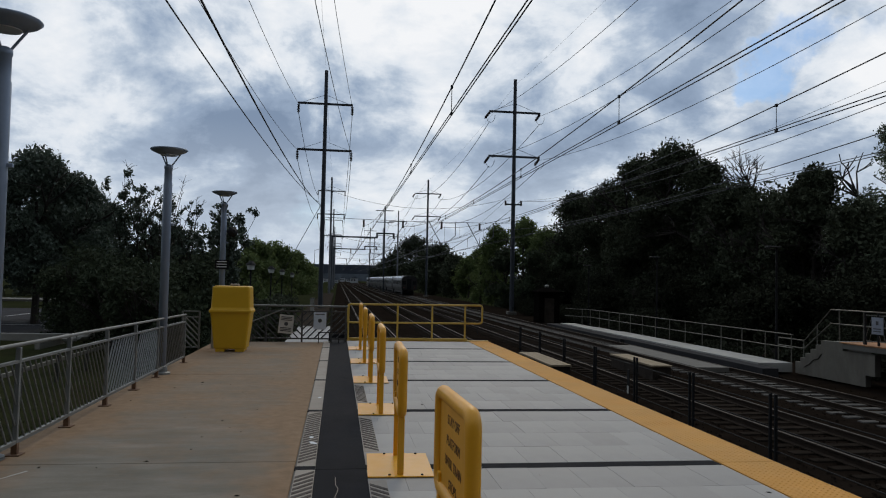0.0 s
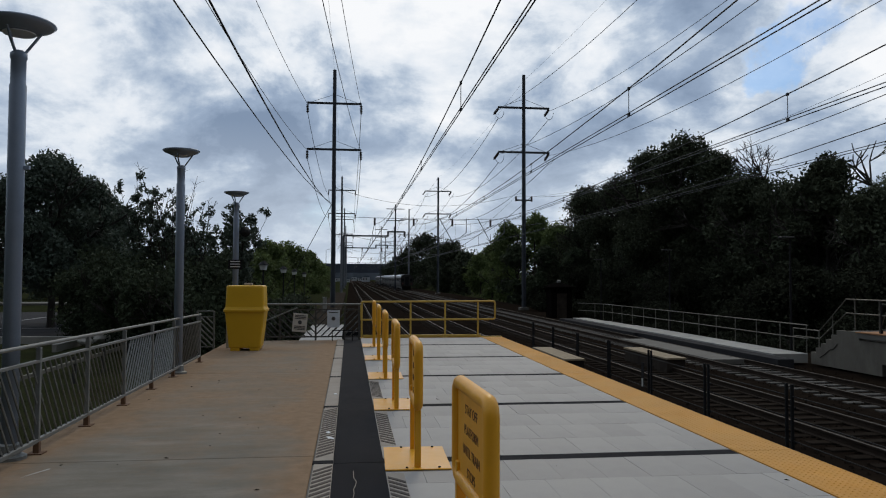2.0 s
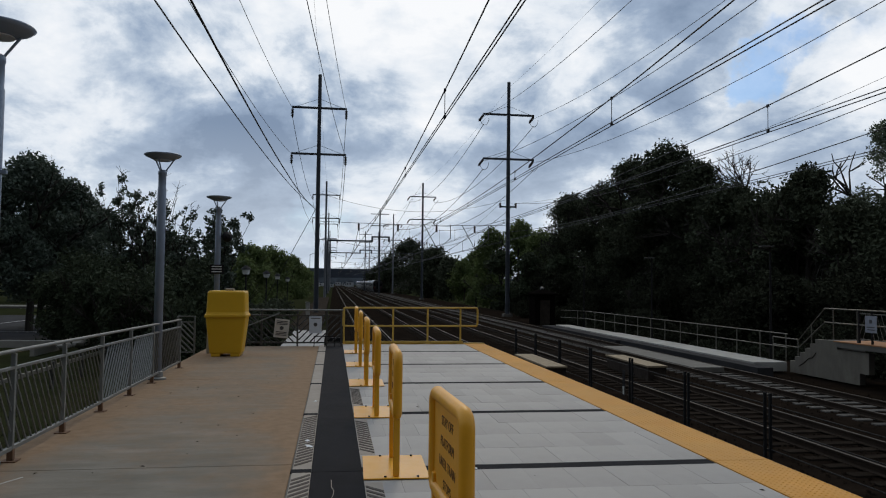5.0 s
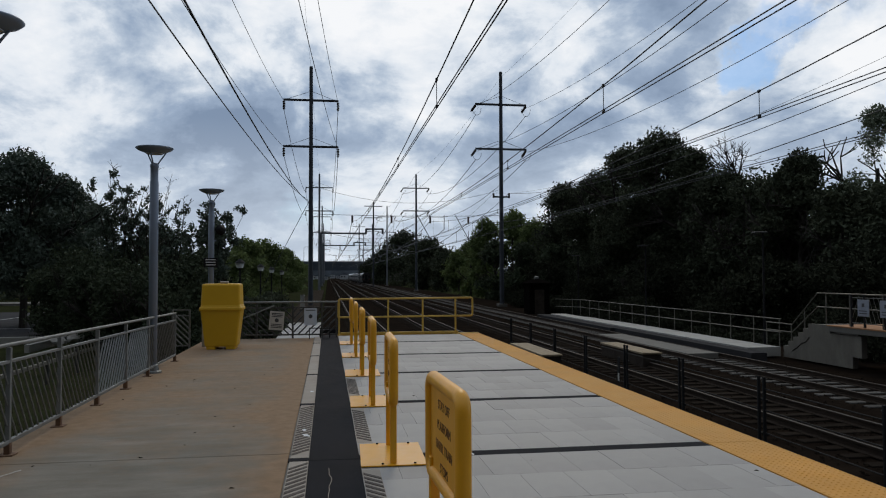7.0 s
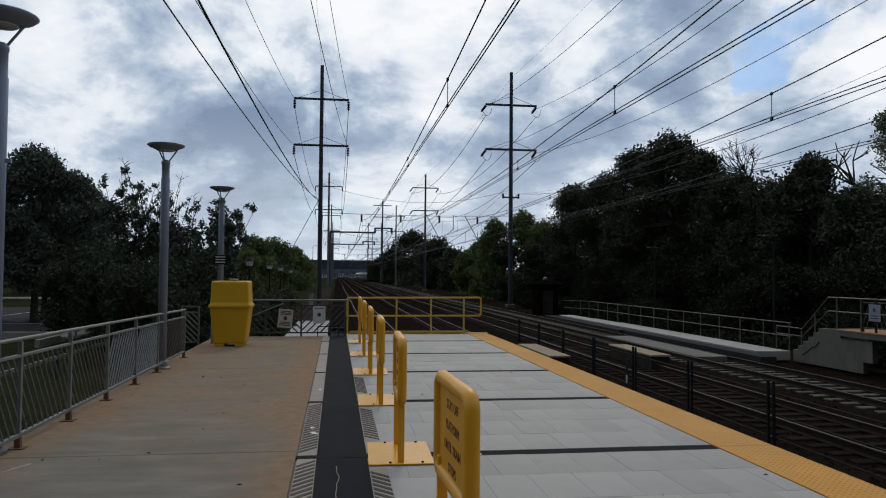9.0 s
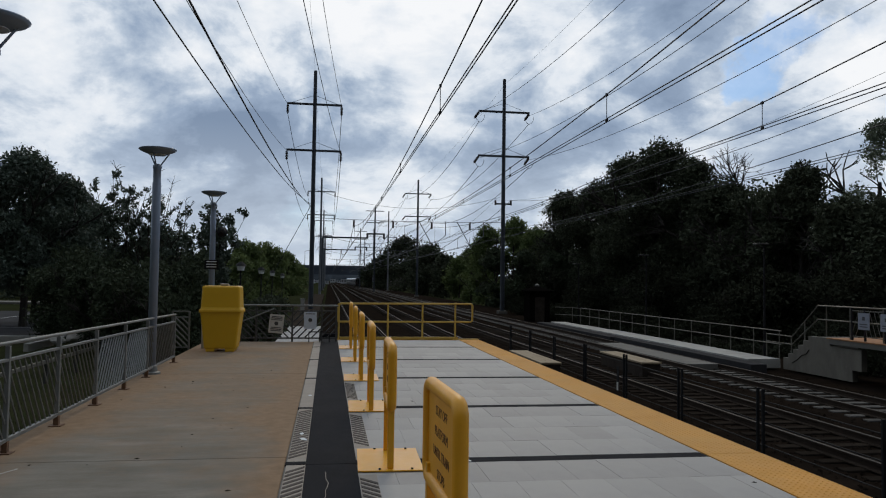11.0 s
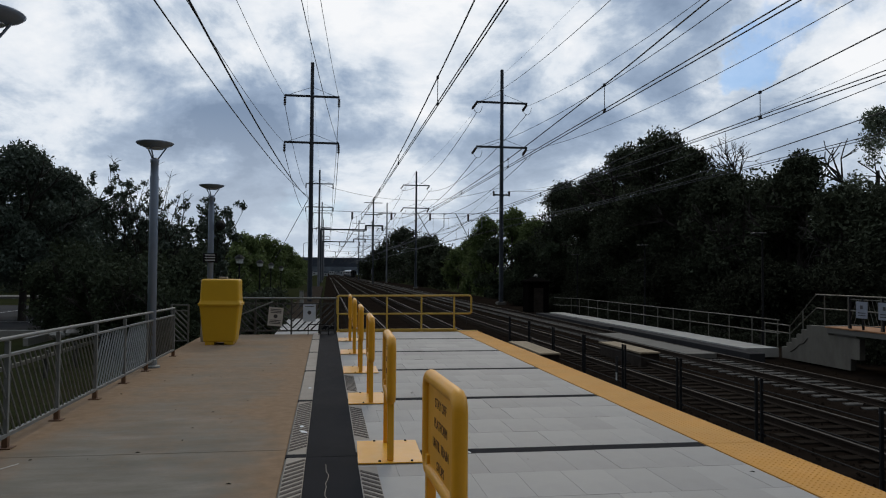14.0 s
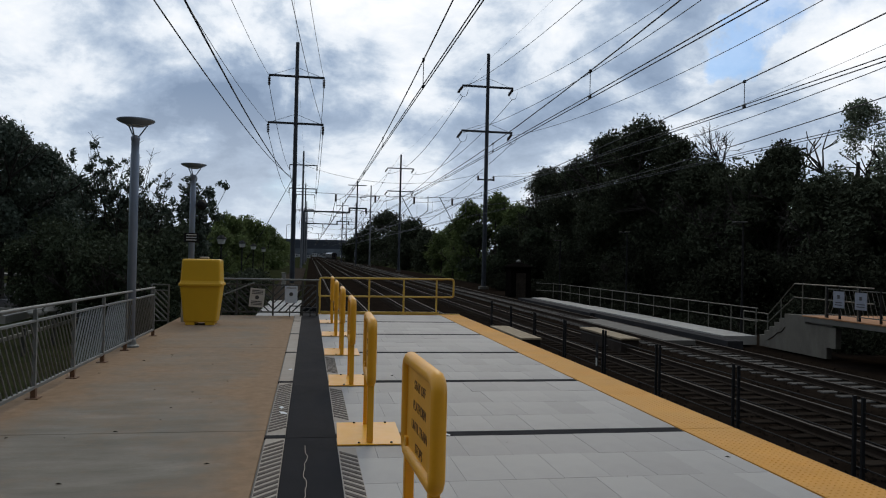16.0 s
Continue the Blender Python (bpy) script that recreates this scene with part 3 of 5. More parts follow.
def line_pole(x, y, top, mat, side):
    p = thing("catenary_pole", (x, y, -1.5), "tall dark steel catenary pole with two crossarms", "pole", "poles beside the tracks")
    h = top + 1.5
    bm = B()
    tube(bm, [(0, 0, 0), (0, 0, h)], 0.24, 8, 0.17)
    part("mast", bm, mat, p)
    part("footing", box(B(), -0.45, 0.45, -0.45, 0.45, 0, 0.35, 0.03), CONCRETE_OLD, p)
    for z in ((18.85, 14.3) if side < 0 else (19.0, 14.47)):
        a = part("crossarm", box(B(), -2.65, 2.65, -0.09, 0.09, z + 1.5 - 0.1, z + 1.5 + 0.1, 0.02), mat, p)
        for s in (-1, 1):
            part("stay_rod", tube(B(), [(0, 0, z + 2.4), (s * 2.2, 0, z + 1.6)], 0.02, 5), mat, a)
            bm = B()
            end = Vector((s * 2.6, 0, z + 1.4))
            lean = Vector((s * (0 if side < 0 else -0.35), -0.0, -0.95)) if side < 0 else Vector((-0.55, -0.3, -0.75))
            for k in range(5):
                c = end + lean * (0.1 + 0.17 * k)
                tube(bm, [c, c + lean.normalized() * 0.1], 0.15, 8, 0.10)
            tube(bm, [end, end + lean], 0.05, 6)
            part("insulator", bm, INSULATOR, a, "brown disc insulator string")
            if side > 0:
                loop = [end + Vector((s * 0.25 + 0.75 * math.cos(q) * s * 0.6 - 0.3 * s, -0.3, -0.35 - 0.75 * math.sin(q))) for q in (math.pi * k / 10 for k in range(11))]
                part("jumper_loop", tube(B(), loop, 0.022, 5), WIRE, a, "slack jumper wire loop")
    if side > 0:
        b = part("bracket", box(B(), -0.85, 0.85, -0.1, 0.1, 11.05, 11.2, 0.02), mat, p)
        for s in (-0.8, 0.8):
            part("post_insulator", tube(B(), [(s, 0, 11.0), (s, 0, 11.5)], 0.1, 8), INSULATOR, b)
    return p


def sag(a, b, dip, n=20):
    a, b = Vector(a), Vector(b)
    return [a.lerp(b, k / n) - Vector((0, 0, dip * 4 * (k / n) * (1 - k / n))) for k in range(n + 1)]


def overhead():
    rng = random.Random(2)
    for k in range(5):
        y = 74 + POLE_GAP * k
        line_pole(-1.60, y, 21.9 + rng.uniform(-0.4, 0.3), POLE_STEEL if k == 0 else POLE_GREY, -1)
        line_pole(17.36, y, 22.1 + rng.uniform(-0.4, 0.3), POLE_STEEL if k < 2 else POLE_GREY, 1)
    # transmission wires on the arms; the next supports behind stand a little wider apart
    for x, near, dip in ((-1.60, -4.8, 1.4), (17.36, 17.6, 2.1)):
        for z in (18.72, 14.2):
            for s in (-1, 1):
                w = thing("power_line", (0, 0, 0), "thin dark overhead power line sagging between poles", "wire", "transmission wires")
                for k in range(-2, 4):
                    y0 = 74 + POLE_GAP * k
                    xa, xb = [near + s * 2.15 if y < 70 else x + s * 2.6 for y in (y0, y0 + POLE_GAP)]
                    part("span", tube(B(), sag((xa, y0, z - (0.8 if k >= 0 else 0)), (xb, y0 + POLE_GAP, z - (0.8 if k >= 0 else 0)), dip), 0.019 if k < 0 else 0.030, 5, caps=False), WIRE, w)
        w = thing("earth_wire", (0, 0, 0), "thin earth wire strung along the pole tops", "wire", "transmission wires")
        for k in range(-1, 4):
            y0 = 74 + POLE_GAP * k
            part("span", tube(B(), sag((x, y0, 21.8), (x, y0 + POLE_GAP, 21.8), 1.0), 0.008 if k < 1 else 0.02, 5, caps=False), WIRE, w)
    for x, r in ((16.56, 0.007), (18.16, 0.016)):
        w = thing("signal_feeder", (0, 0, 0), "dark feeder wire carried on the pole bracket", "wire", "feeder wires")
        for k in range(-2, 2):
            y0 = 74 + POLE_GAP * k
            part("span", tube(B(), sag((x, y0, 10.0), (x, y0 + POLE_GAP, 10.0), 2.2), r if k < 0 else r * 1.7, 5, caps=False), WIRE, w)
    # contact and messenger wires over each track
    for cx in TRACKS:
        c = thing("catenary_wire", (cx, 0, -0.12 if cx > 12 else 0), "contact wire hung by droppers from a messenger wire", "overhead wire", "catenary over the tracks")
        for name, z, dip, r in (("contact_wire", 5.44, 0.0, 0.012), ("auxiliary_wire", 5.54, 0.03, 0.012), ("messenger_wire", 7.12, 1.52, 0.015)):
            for k in range(-2, 5):
                y0 = 74 + POLE_GAP * k
                part(name, tube(B(), sag((0, y0, z), (0, y0 + POLE_GAP, z), dip), r if k < 0 else r * 1.9, 5, caps=False), WIRE, c)
        for k in range(-1, 3):
            for j in range(8):
                s = (7.05 + 9.25 * j) / POLE_GAP
                y = 74 + POLE_GAP * (k + s)
                top = 7.12 - 1.52 * 4 * s * (1 - s)
                d = part("dropper", tube(B(), [(0, y, 5.44), (0, y, top)], 0.009 if k < 0 else 0.018, 5), WIRE, c)
                for z in (5.48, top):
                    part("clamp", box(B(), -0.025, 0.025, y - 0.04, y + 0.04, z - 0.035, z + 0.035, 0.008), WIRE, d)
    # cross-spans and steady arms at each pair of poles
    for k in range(4):
        y = 74 + POLE_GAP * k
        g = thing("cross_span", (0, y, 0), "steel cross-span wire with hanging insulators and steady arms", "cross-span", "cross-spans over the tracks")
        part("span_wire", tube(B(), sag((-1.66, 0, 7.75), (17.36, 0, 7.75), 0.15), 0.022 if k == 0 else 0.035, 5), POLE_STEEL, g)
        part("upper_span_wire", tube(B(), sag((-1.66, 0, 10.6), (17.36, 0, 10.4), 1.6), 0.016 if k == 0 else 0.03, 5), POLE_STEEL, g)
        for i, cx in enumerate(TRACKS):
            part("hanger", tube(B(), [(cx, 0, 7.6), (cx, 0, 6.9)], 0.10, 6), INSULATOR, g)
            if i > 1:
                part("steady_arm", tube(B(), [(cx - 1.3, 0, 7.7), (cx + 0.1, 0, 5.2), (cx + 1.4, 0, 6.3), (cx + 1.4, 0, 7.7)], 0.045, 6), POLE_GREY, g)
    # slack cables fixed to the first pole, and its guy
    for x1, z1, r, z0 in ((-4.5, 8.45, 0.020, 9.05), (-3.32, 8.15, 0.027, 8.9)):
        tagged(part("feeder_cable", tube(B(), sag((-1.8, 73.9, z0), (x1, 2, z1), 1.0, 30), r, 6), WIRE), "heavy dark feeder cable slung to the pole", "cable", "feeder cables")
    tagged(part("guy_wire", tube(B(), [(-1.8, 74, 8.9), (-7.5, 80, -1.2)], 0.03, 5), WIRE), "taut guy wire from pole to ground", "cable")
    # signal gantries reaching over the near tracks farther on
    for y, z in ((200, 12.8), (292, 13.2)):
        g = thing("signal_gantry", (0, y, -1.5), "dark steel signal gantry arm across the tracks", "gantry", "gantries")
        part("beam", box(B(), -1.8, 10.2, -0.15, 0.15, z + 1.35, z + 1.75, 0.03), POLE_STEEL, g)
        m = part("post", box(B(), 11.85, 12.2, -0.17, 0.17, 0, z + 10, 0.03), POLE_STEEL, g)
        for zz in (z + 8.7, z + 5.6):
            part("crossarm", box(B(), 9.6, 14.4, -0.1, 0.1, zz, zz + 0.2, 0.02), POLE_STEEL, m)
        part("foot", box(B(), -2.0, -1.6, -0.2, 0.2, 0, z + 1.5, 0.03), POLE_STEEL, g)
        h = part("head_frame", box(B(), 10.0, 14.6, -0.2, 0.2, z + 2.5, z + 2.9, 0.03), POLE_STEEL, g)
        for sx in (9.8, 14.2):
            part("signal_lamp_case", box(B(), sx, sx + 0.5, -0.3, 0.2, z + 1.35, z + 2.8, 0.05), POLE_STEEL, h)


overhead()


# ---- trees ----
def leaf_mesh(name, lobes, count, size, mat, rng):
    """Leaves scattered through the shells of several lobes (cx, cy, cz, rx, rz)."""
    w = np.array([l[3] ** 2 * l[4] for l in lobes])
    which = rng.choice(len(lobes), count, p=w / w.sum())
    L = np.array(lobes)[which]
    d = rng.normal(size=(count, 3))
    d /= np.linalg.norm(d, axis=1)[:, None]
    rad = rng.uniform(0.0, 1.0, count) ** 0.35
    rad = rad * (1 + 0.28 * np.sin(d[:, 0] * 7 + which) * np.cos(d[:, 2] * 6 + which * 2)) + rng.normal(0, 0.10, count)
    c = L[:, :3] + d * rad[:, None] * np.stack([L[:, 3], L[:, 3], L[:, 4]], 1)
    u = rng.normal(size=(count, 3))
    u /= np.linalg.norm(u, axis=1)[:, None]
    v = np.cross(u, rng.normal(size=(count, 3)))
    v /= np.linalg.norm(v, axis=1)[:, None]
    s = size * rng.uniform(0.55, 1.35, count)[:, None]
    n = np.cross(u, v)
    q = np.stack([c - u * s, c + v * s * 0.5 + n * s * 0.15, c + u * s, c - v * s * 0.5 + n * s * 0.15], 1).reshape(-1, 3)
    me = bpy.data.meshes.new(name)
    me.from_pydata(q.tolist(), [], np.arange(count * 4).reshape(-1, 4).tolist())
    me.materials.append(mat)
    return me


def limbs(bm, rng, p, d, length, r, depth, spread=0.6):
    if depth == 0 or r < 0.008:
        return
    q = Vector(p) + Vector(d) * length
    mid = (Vector(p) + q) / 2 + Vector((rng.normal(0, 0.06), rng.normal(0, 0.06), 0)) * length
    tube(bm, [p, mid, q], r, 6 if r > 0.05 else 4, r * 0.62, caps=False)
    for _ in range(3 if depth > 1 else 2):
        nd = (Vector(d) + Vector(rng.normal(0, spread, 3)) + Vector((0, 0, 0.15))).normalized()
        limbs(bm, rng, q, nd, length * rng.uniform(0.6, 0.85), r * 0.6, depth - 1, spread)


def tree(x, y, top, width, label, mat, density=1.0, leaf=0.24, group="", base=-1.5, seed=1, trunk_to=0.3, airy=False):
    rng = np.random.default_rng(seed)
    t = thing("tree", (x, y, base), label, "tree", group)
    h = top - base
    R_ = width / 2
    bm = B()
    tr = 0.018 * h + 0.06
    tube(bm, [(0, 0, 0), (rng.normal(0, 0.1), rng.normal(0, 0.1), h * 0.3), (rng.normal(0, 0.25), rng.normal(0, 0.2), h * 0.72)], tr, 8, tr * 0.35)
    for _ in range(7):
        a = rng.uniform(0, 6.28)
        z = h * rng.uniform(0.25, 0.6)
        limbs(bm, rng, (0, 0, z), Vector((math.cos(a), math.sin(a), 0.75)).normalized(), h * 0.17, tr * 0.4, 3)
    part("trunk", bm, BARK, t)
    lobes = []
    for k in range(34 if airy else 24):
        a, s = rng.uniform(0, 6.28), rng.uniform(0, 1)
        z = trunk_to + (1 - trunk_to) * s
        wide = math.sin(math.pi * min(1, max(0.0, (z - trunk_to) / (1 - trunk_to) * 0.82 + 0.18))) ** 0.6
        rr = R_ * (0.24 if airy else 0.40) * rng.uniform(0.7, 1.1)
        off = max(0.0, R_ * wide - rr * 0.8) * rng.uniform(0.5, 1.0)
        zz = min(h * z, h - rr * 0.8)
        lobes.append((off * math.cos(a), off * math.sin(a), zz, rr, rr * rng.uniform(0.65, 0.95)))
    lobes.append((0, 0, h - R_ * 0.3, R_ * 0.22, R_ * 0.3) if airy else (0, 0, h - R_ * 0.42, R_ * 0.5, R_ * 0.42))
    count = int(density * (2300 if airy else 5200) * max(0.4, min(2.2, width * h / 70)) * (0.24 / leaf) ** 1.2)
    part("crown", leaf_mesh("crown", lobes, count, leaf, mat, rng), None, t)
    return t


def shrub(x, y, top, width, label, mat, seed, leaf=0.13, base=-1.3, group="bushes", density=1.0):
    rng = np.random.default_rng(seed)
    t = thing("bush", (x, y, base), label, "bush", group)
    h, R_ = top - base, width / 2
    bm = B()
    for _ in range(6):
        a = rng.uniform(0, 6.28)
        limbs(bm, rng, (0, 0, 0), Vector((0.45 * math.cos(a), 0.45 * math.sin(a), 1)).normalized(), h * 0.33, 0.05, 3, 0.4)
    part("stem_clump", bm, BARK, t)
    lobes = [(rng.uniform(-0.6, 0.6) * R_, rng.uniform(-0.6, 0.6) * R_, h * rng.uniform(0.2, 0.72), R_ * rng.uniform(0.3, 0.55), h * rng.uniform(0.16, 0.3)) for _ in range(12)]
    part("foliage", leaf_mesh("foliage", lobes, int(density * 6000 * min(2.5, max(0.5, width * h / 12)) * (0.13 / leaf) ** 1.2), leaf, mat, rng), None, t)
    return t


def sapling(x, y, top, width, label, mat, seed, leafed=0.75, leaf=0.075, base=-1.2, stems=9, droop=0.0):
    """Upright stems fanning from the ground, tufts of leaves along the twigs and bare tips above."""
    rng = np.random.default_rng(seed)
    t = thing("sapling", (x, y, base), label, "tree", "saplings")
    h, bm, lobes = top - base, B(), []
    for k in range(stems):
        a, reach = rng.uniform(0, 6.28), width / 2 * rng.uniform(0.25, 1.0)
        tall = h * rng.uniform(0.72, 1.0)
        curve = [Vector((reach * math.cos(a) * f ** 1.6 + rng.normal(0, 0.05), reach * math.sin(a) * f ** 1.6 + rng.normal(0, 0.05), tall * f - droop * reach * f ** 3)) for f in np.linspace(0, 1, 7)]
        tube(bm, curve, 0.04, 5, 0.007, caps=False)
        for j in range(22):
            f = rng.uniform(0.35, 1.0)
            i = min(5, int(f * 6))
            p = curve[i].lerp(curve[i + 1], f * 6 - i)
            b = rng.uniform(0, 6.28)
            q = p + Vector((math.cos(b), math.sin(b), rng.uniform(0.3, 1.4))).normalized() * rng.uniform(0.2, 0.65) * (1.3 - 0.6 * f)
            tube(bm, [p, p.lerp(q, 0.5) + Vector((0, 0, 0.03)), q], 0.011, 4, 0.005, caps=False)
            if rng.uniform() < leafed * (1.25 - 0.55 * f):
                r = rng.uniform(0.09, 0.20)
                lobes.append((q.x, q.y, q.z, r, r * rng.uniform(0.7, 1.2)))
                lobes.append(((p.x + q.x) / 2, (p.y + q.y) / 2, (p.z + q.z) / 2, r * 0.8, r * 0.7))
    part("stem_clump", bm, BARK, t)
    part("foliage", leaf_mesh("foliage", lobes, 17 * len(lobes), leaf, mat, rng), None, t)


def bare_tree(x, y, top, base, seed, r=0.09, lean=0.35, label="leafless dead tree with fine bare twigs", depth=5, spread=0.42, start=0.45, reach=0.17):
    rng = np.random.default_rng(seed)
    t = thing("bare_tree", (x, y, base), label, "tree", "bare trees")
    h = top - base
    bm = B()
    tube(bm, [(0, 0, 0), (0.1, 0, h * (start + 0.1))], r * 1.4, 6, r)
    for _ in range(5):
        limbs(bm, rng, (0.1, 0, h * rng.uniform(start, start + 0.1)), Vector((rng.normal(0, lean), rng.normal(0, lean), 1)).normalized(), h * reach, r * 0.75, depth, spread)
    part("branch_frame", bm, BARK, t)


def planting():
    right = [(27.2, 84, 12.1, 9.5), (28.3, 76, 12.5, 9.5), (27.5, 66, 13.6, 8), (27.8, 60, 13.8, 9), (28.6, 56, 11.8, 7), (29.0, 52, 9.6, 7.5),
             (29.2, 48, 8.8, 7), (28.9, 44, 8.3, 6), (29.3, 43, 9.4, 5.5), (28.4, 38, 6.7, 6), (29.0, 36, 6.4, 6), (30.6, 35, 6.2, 6), (31.5, 29, 6.6, 7), (32, 24, 6.6, 7)]
    for i, (x, y, z, w) in enumerate(right):
        tree(x, y, z, w, "tall leafy tree in the dark wood behind the tracks", LEAF_DARK, 1.7, 0.145, "trees behind the far platform", -2.4, 20 + i, 0.12)
    for i in range(16):
        y = 30 + i * 4.2
        shrub(24.5 + 1.5 * math.sin(i * 2.1), y, 2.6 + 1.2 * math.sin(i * 1.3), 5.0, "dense dark undergrowth at the wood's edge", LEAF_SCRUB_SHADED, 60 + i, 0.12, -2.2, "undergrowth", 1.3)
    # added row that keeps the ground behind the railing dark
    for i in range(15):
        shrub(20.6 + 1.0 * math.sin(i * 1.7), 26 + i * 3.3, -0.2 + 0.8 * math.sin(i * 1.9), 4.2, "low dark scrub behind the platform railing", LEAF_SCRUB_SHADED, 360 + i, 0.09, -2.0, "undergrowth", 0.9)
    for i in range(12):
        tree(36 + 2 * math.sin(i * 2.3), 26 + i * 6.5, (6.2 if i < 5 else 8.5) + 1.2 * math.sin(i * 1.1), 10, "tall leafy tree in the dark wood behind the tracks", LEAF_DARK, 0.8, 0.34, "trees behind the far platform", -2.4, 400 + i, 0.02)
    tree(37.0, 46, 13.2, 7.6, "slender airy tree with sparse grey-green leaves", LEAF_GREY, 0.9, 0.11, "", -2.4, 14, 0.42, True)
    bare_tree(31.2, 53, 12.6, -2.4, 5, 0.11, 0.6, depth=4, spread=0.6, start=0.66, reach=0.10)
    low = [(22.9, 120, 7.1, 6.5), (23.9, 112, 10.3, 7), (25.2, 100, 10.4, 7.5), (27.0, 95, 8.9, 7), (24.5, 140, 6.4, 7), (22.4, 100, 6.2, 6), (23.5, 88, 5.5, 6), (24.5, 80, 5, 6)]
    for i, (x, y, z, w) in enumerate(low):
        tree(x, y, z, w, "light green tree on the embankment beside the tracks", LEAF_LIGHT if i < 5 else LEAF_MID, 1.5, 0.2, "embankment trees", -2.0, 90 + i, 0.08)
    for i, (x, y, z, w) in enumerate([(23.4, 230, 15.3, 17), (19.9, 262, 11.5, 13), (26.5, 200, 11.9, 14), (26.5, 170, 7.9, 10), (17.8, 310, 8.8, 12), (22, 330, 9, 14), (30, 240, 13, 16)]):
        tree(x, y, z, w, "dark tree mass far along the line", LEAF_DARK, 1.2, 0.36, "distant trees", -1.5, 110 + i, 0.05)
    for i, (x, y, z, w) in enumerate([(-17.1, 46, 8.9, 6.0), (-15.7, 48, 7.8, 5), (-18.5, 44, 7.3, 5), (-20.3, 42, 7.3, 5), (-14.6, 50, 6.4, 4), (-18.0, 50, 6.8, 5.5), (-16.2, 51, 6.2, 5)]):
        tree(x, y, z, w, "dark rounded shade tree beside the car park", LEAF_HAZED, 1.75, 0.12, "car park trees", -1.35, 130 + i, 0.27)
    for i, (x, y, z, w) in enumerate([(-8.4, 34, 3.3, 3.4), (-8.2, 30, 2.8, 3.4), (-6.4, 30, 3.3, 3.2), (-5.0, 28, 2.9, 2.8), (-4.7, 32, 2.9, 2.6), (-10.9, 36, 3.5, 3.8), (-6.5, 27, 2.4, 2.8), (-4.8, 25, 2.2, 2.4), (-12.5, 40, 2.5, 4)]):
        shrub(x, y, z, w, "overgrown dark green bush behind the platform fence", LEAF_MID, 150 + i, 0.085, -1.2)
    for i, (x, y, z, w) in enumerate([(-3.3, 26.8, 0.95, 2.2), (-2.7, 30.5, 1.1, 2.4), (-3.6, 35, 1.1, 3.0), (-3.4, 42, 0.9, 3.2), (-4.2, 52, 0.9, 3.4), (-1.9, 27, 0.1, 1.4)]):
        shrub(x, y, z, w, "low dark bush just beyond the platform end", LEAF_DARK, 320 + i, 0.1, -1.2)
    sapling(-9.1, 35, 6.3, 3.2, "young sparse tree with upright leafy stems behind the fence", LEAF_HAZED, 41, 1.0, stems=13)
    sapling(-7.8, 34.5, 6.9, 4.6, "young tree with bare twig tips behind the fence", LEAF_HAZED, 43, 0.22, stems=11)
    sapling(-6.6, 33.5, 5.5, 3.0, "young tree with bare twig tips behind the fence", LEAF_HAZED, 46, 0.6, stems=10)
    sapling(-4.6, 31, 5.0, 3.0, "young sparse tree with arching leafy stems behind the fence", LEAF_HAZED, 44, 1.0, stems=14, droop=0.25)
    bare_tree(-8.3, 34.5, 6.3, -1.2, 8, 0.022, 0.5)
    bare_tree(-6.6, 33, 5.3, -1.2, 9, 0.02, 0.5, depth=4)
    for i, (x, y, z, w) in enumerate([(-9.9, 95, 6.3, 7), (-8.7, 110, 6.8, 8), (-7.0, 130, 6.2, 7), (-11.5, 75, 4.0, 6), (-6.6, 160, 4.9, 7), (-9.6, 84, 4.2, 6), (-9.5, 215, 5.6, 9), (-13, 290, 7.5, 13), (-9.5, 330, 6.5, 8)]):
        tree(x, y, z, w, "green tree beyond the far end of the platform", LEAF_LIGHT, 1.3, 0.2, "trees beyond the platform", -1.4, 170 + i, 0.06)
    for i in range(14):
        for s in (-1, 1):
            x = s * 40 + (8 if s > 0 else 0) + random.uniform(-6, 6)
            tree(x, 60 + i * 26, 9 + random.uniform(-1, 3), 16, "dark tree in the wood beside the railway", LEAF_DARK, 0.35, 0.5, "far wood", -1.6, 200 + i * 2 + s, 0.05)


planting()
# ---- things on the platform ----
def lettering(lines, size, mat, parent, at, turn, gap):
    """Lines of raised letters as meshes, one part a line."""
    for i, text in enumerate(lines):
        cu = bpy.data.curves.new("letters", "FONT")
        cu.body, cu.size, cu.align_x, cu.extrude, cu.offset = text, size, "CENTER", 0.001, 0.0
        tmp = bpy.data.objects.new("tmp", cu)
        scene.collection.objects.link(tmp)
        me = bpy.data.meshes.new_from_object(tmp.evaluated_get(bpy.context.evaluated_depsgraph_get()))
        bpy.data.objects.remove(tmp)
        me.materials.clear()
        me.materials.append(mat)
        ob = part("lettering", me, None, parent)
        ob.matrix_basis = Matrix.Translation(at) @ turn @ Matrix.Translation((0, -i * gap, 0))


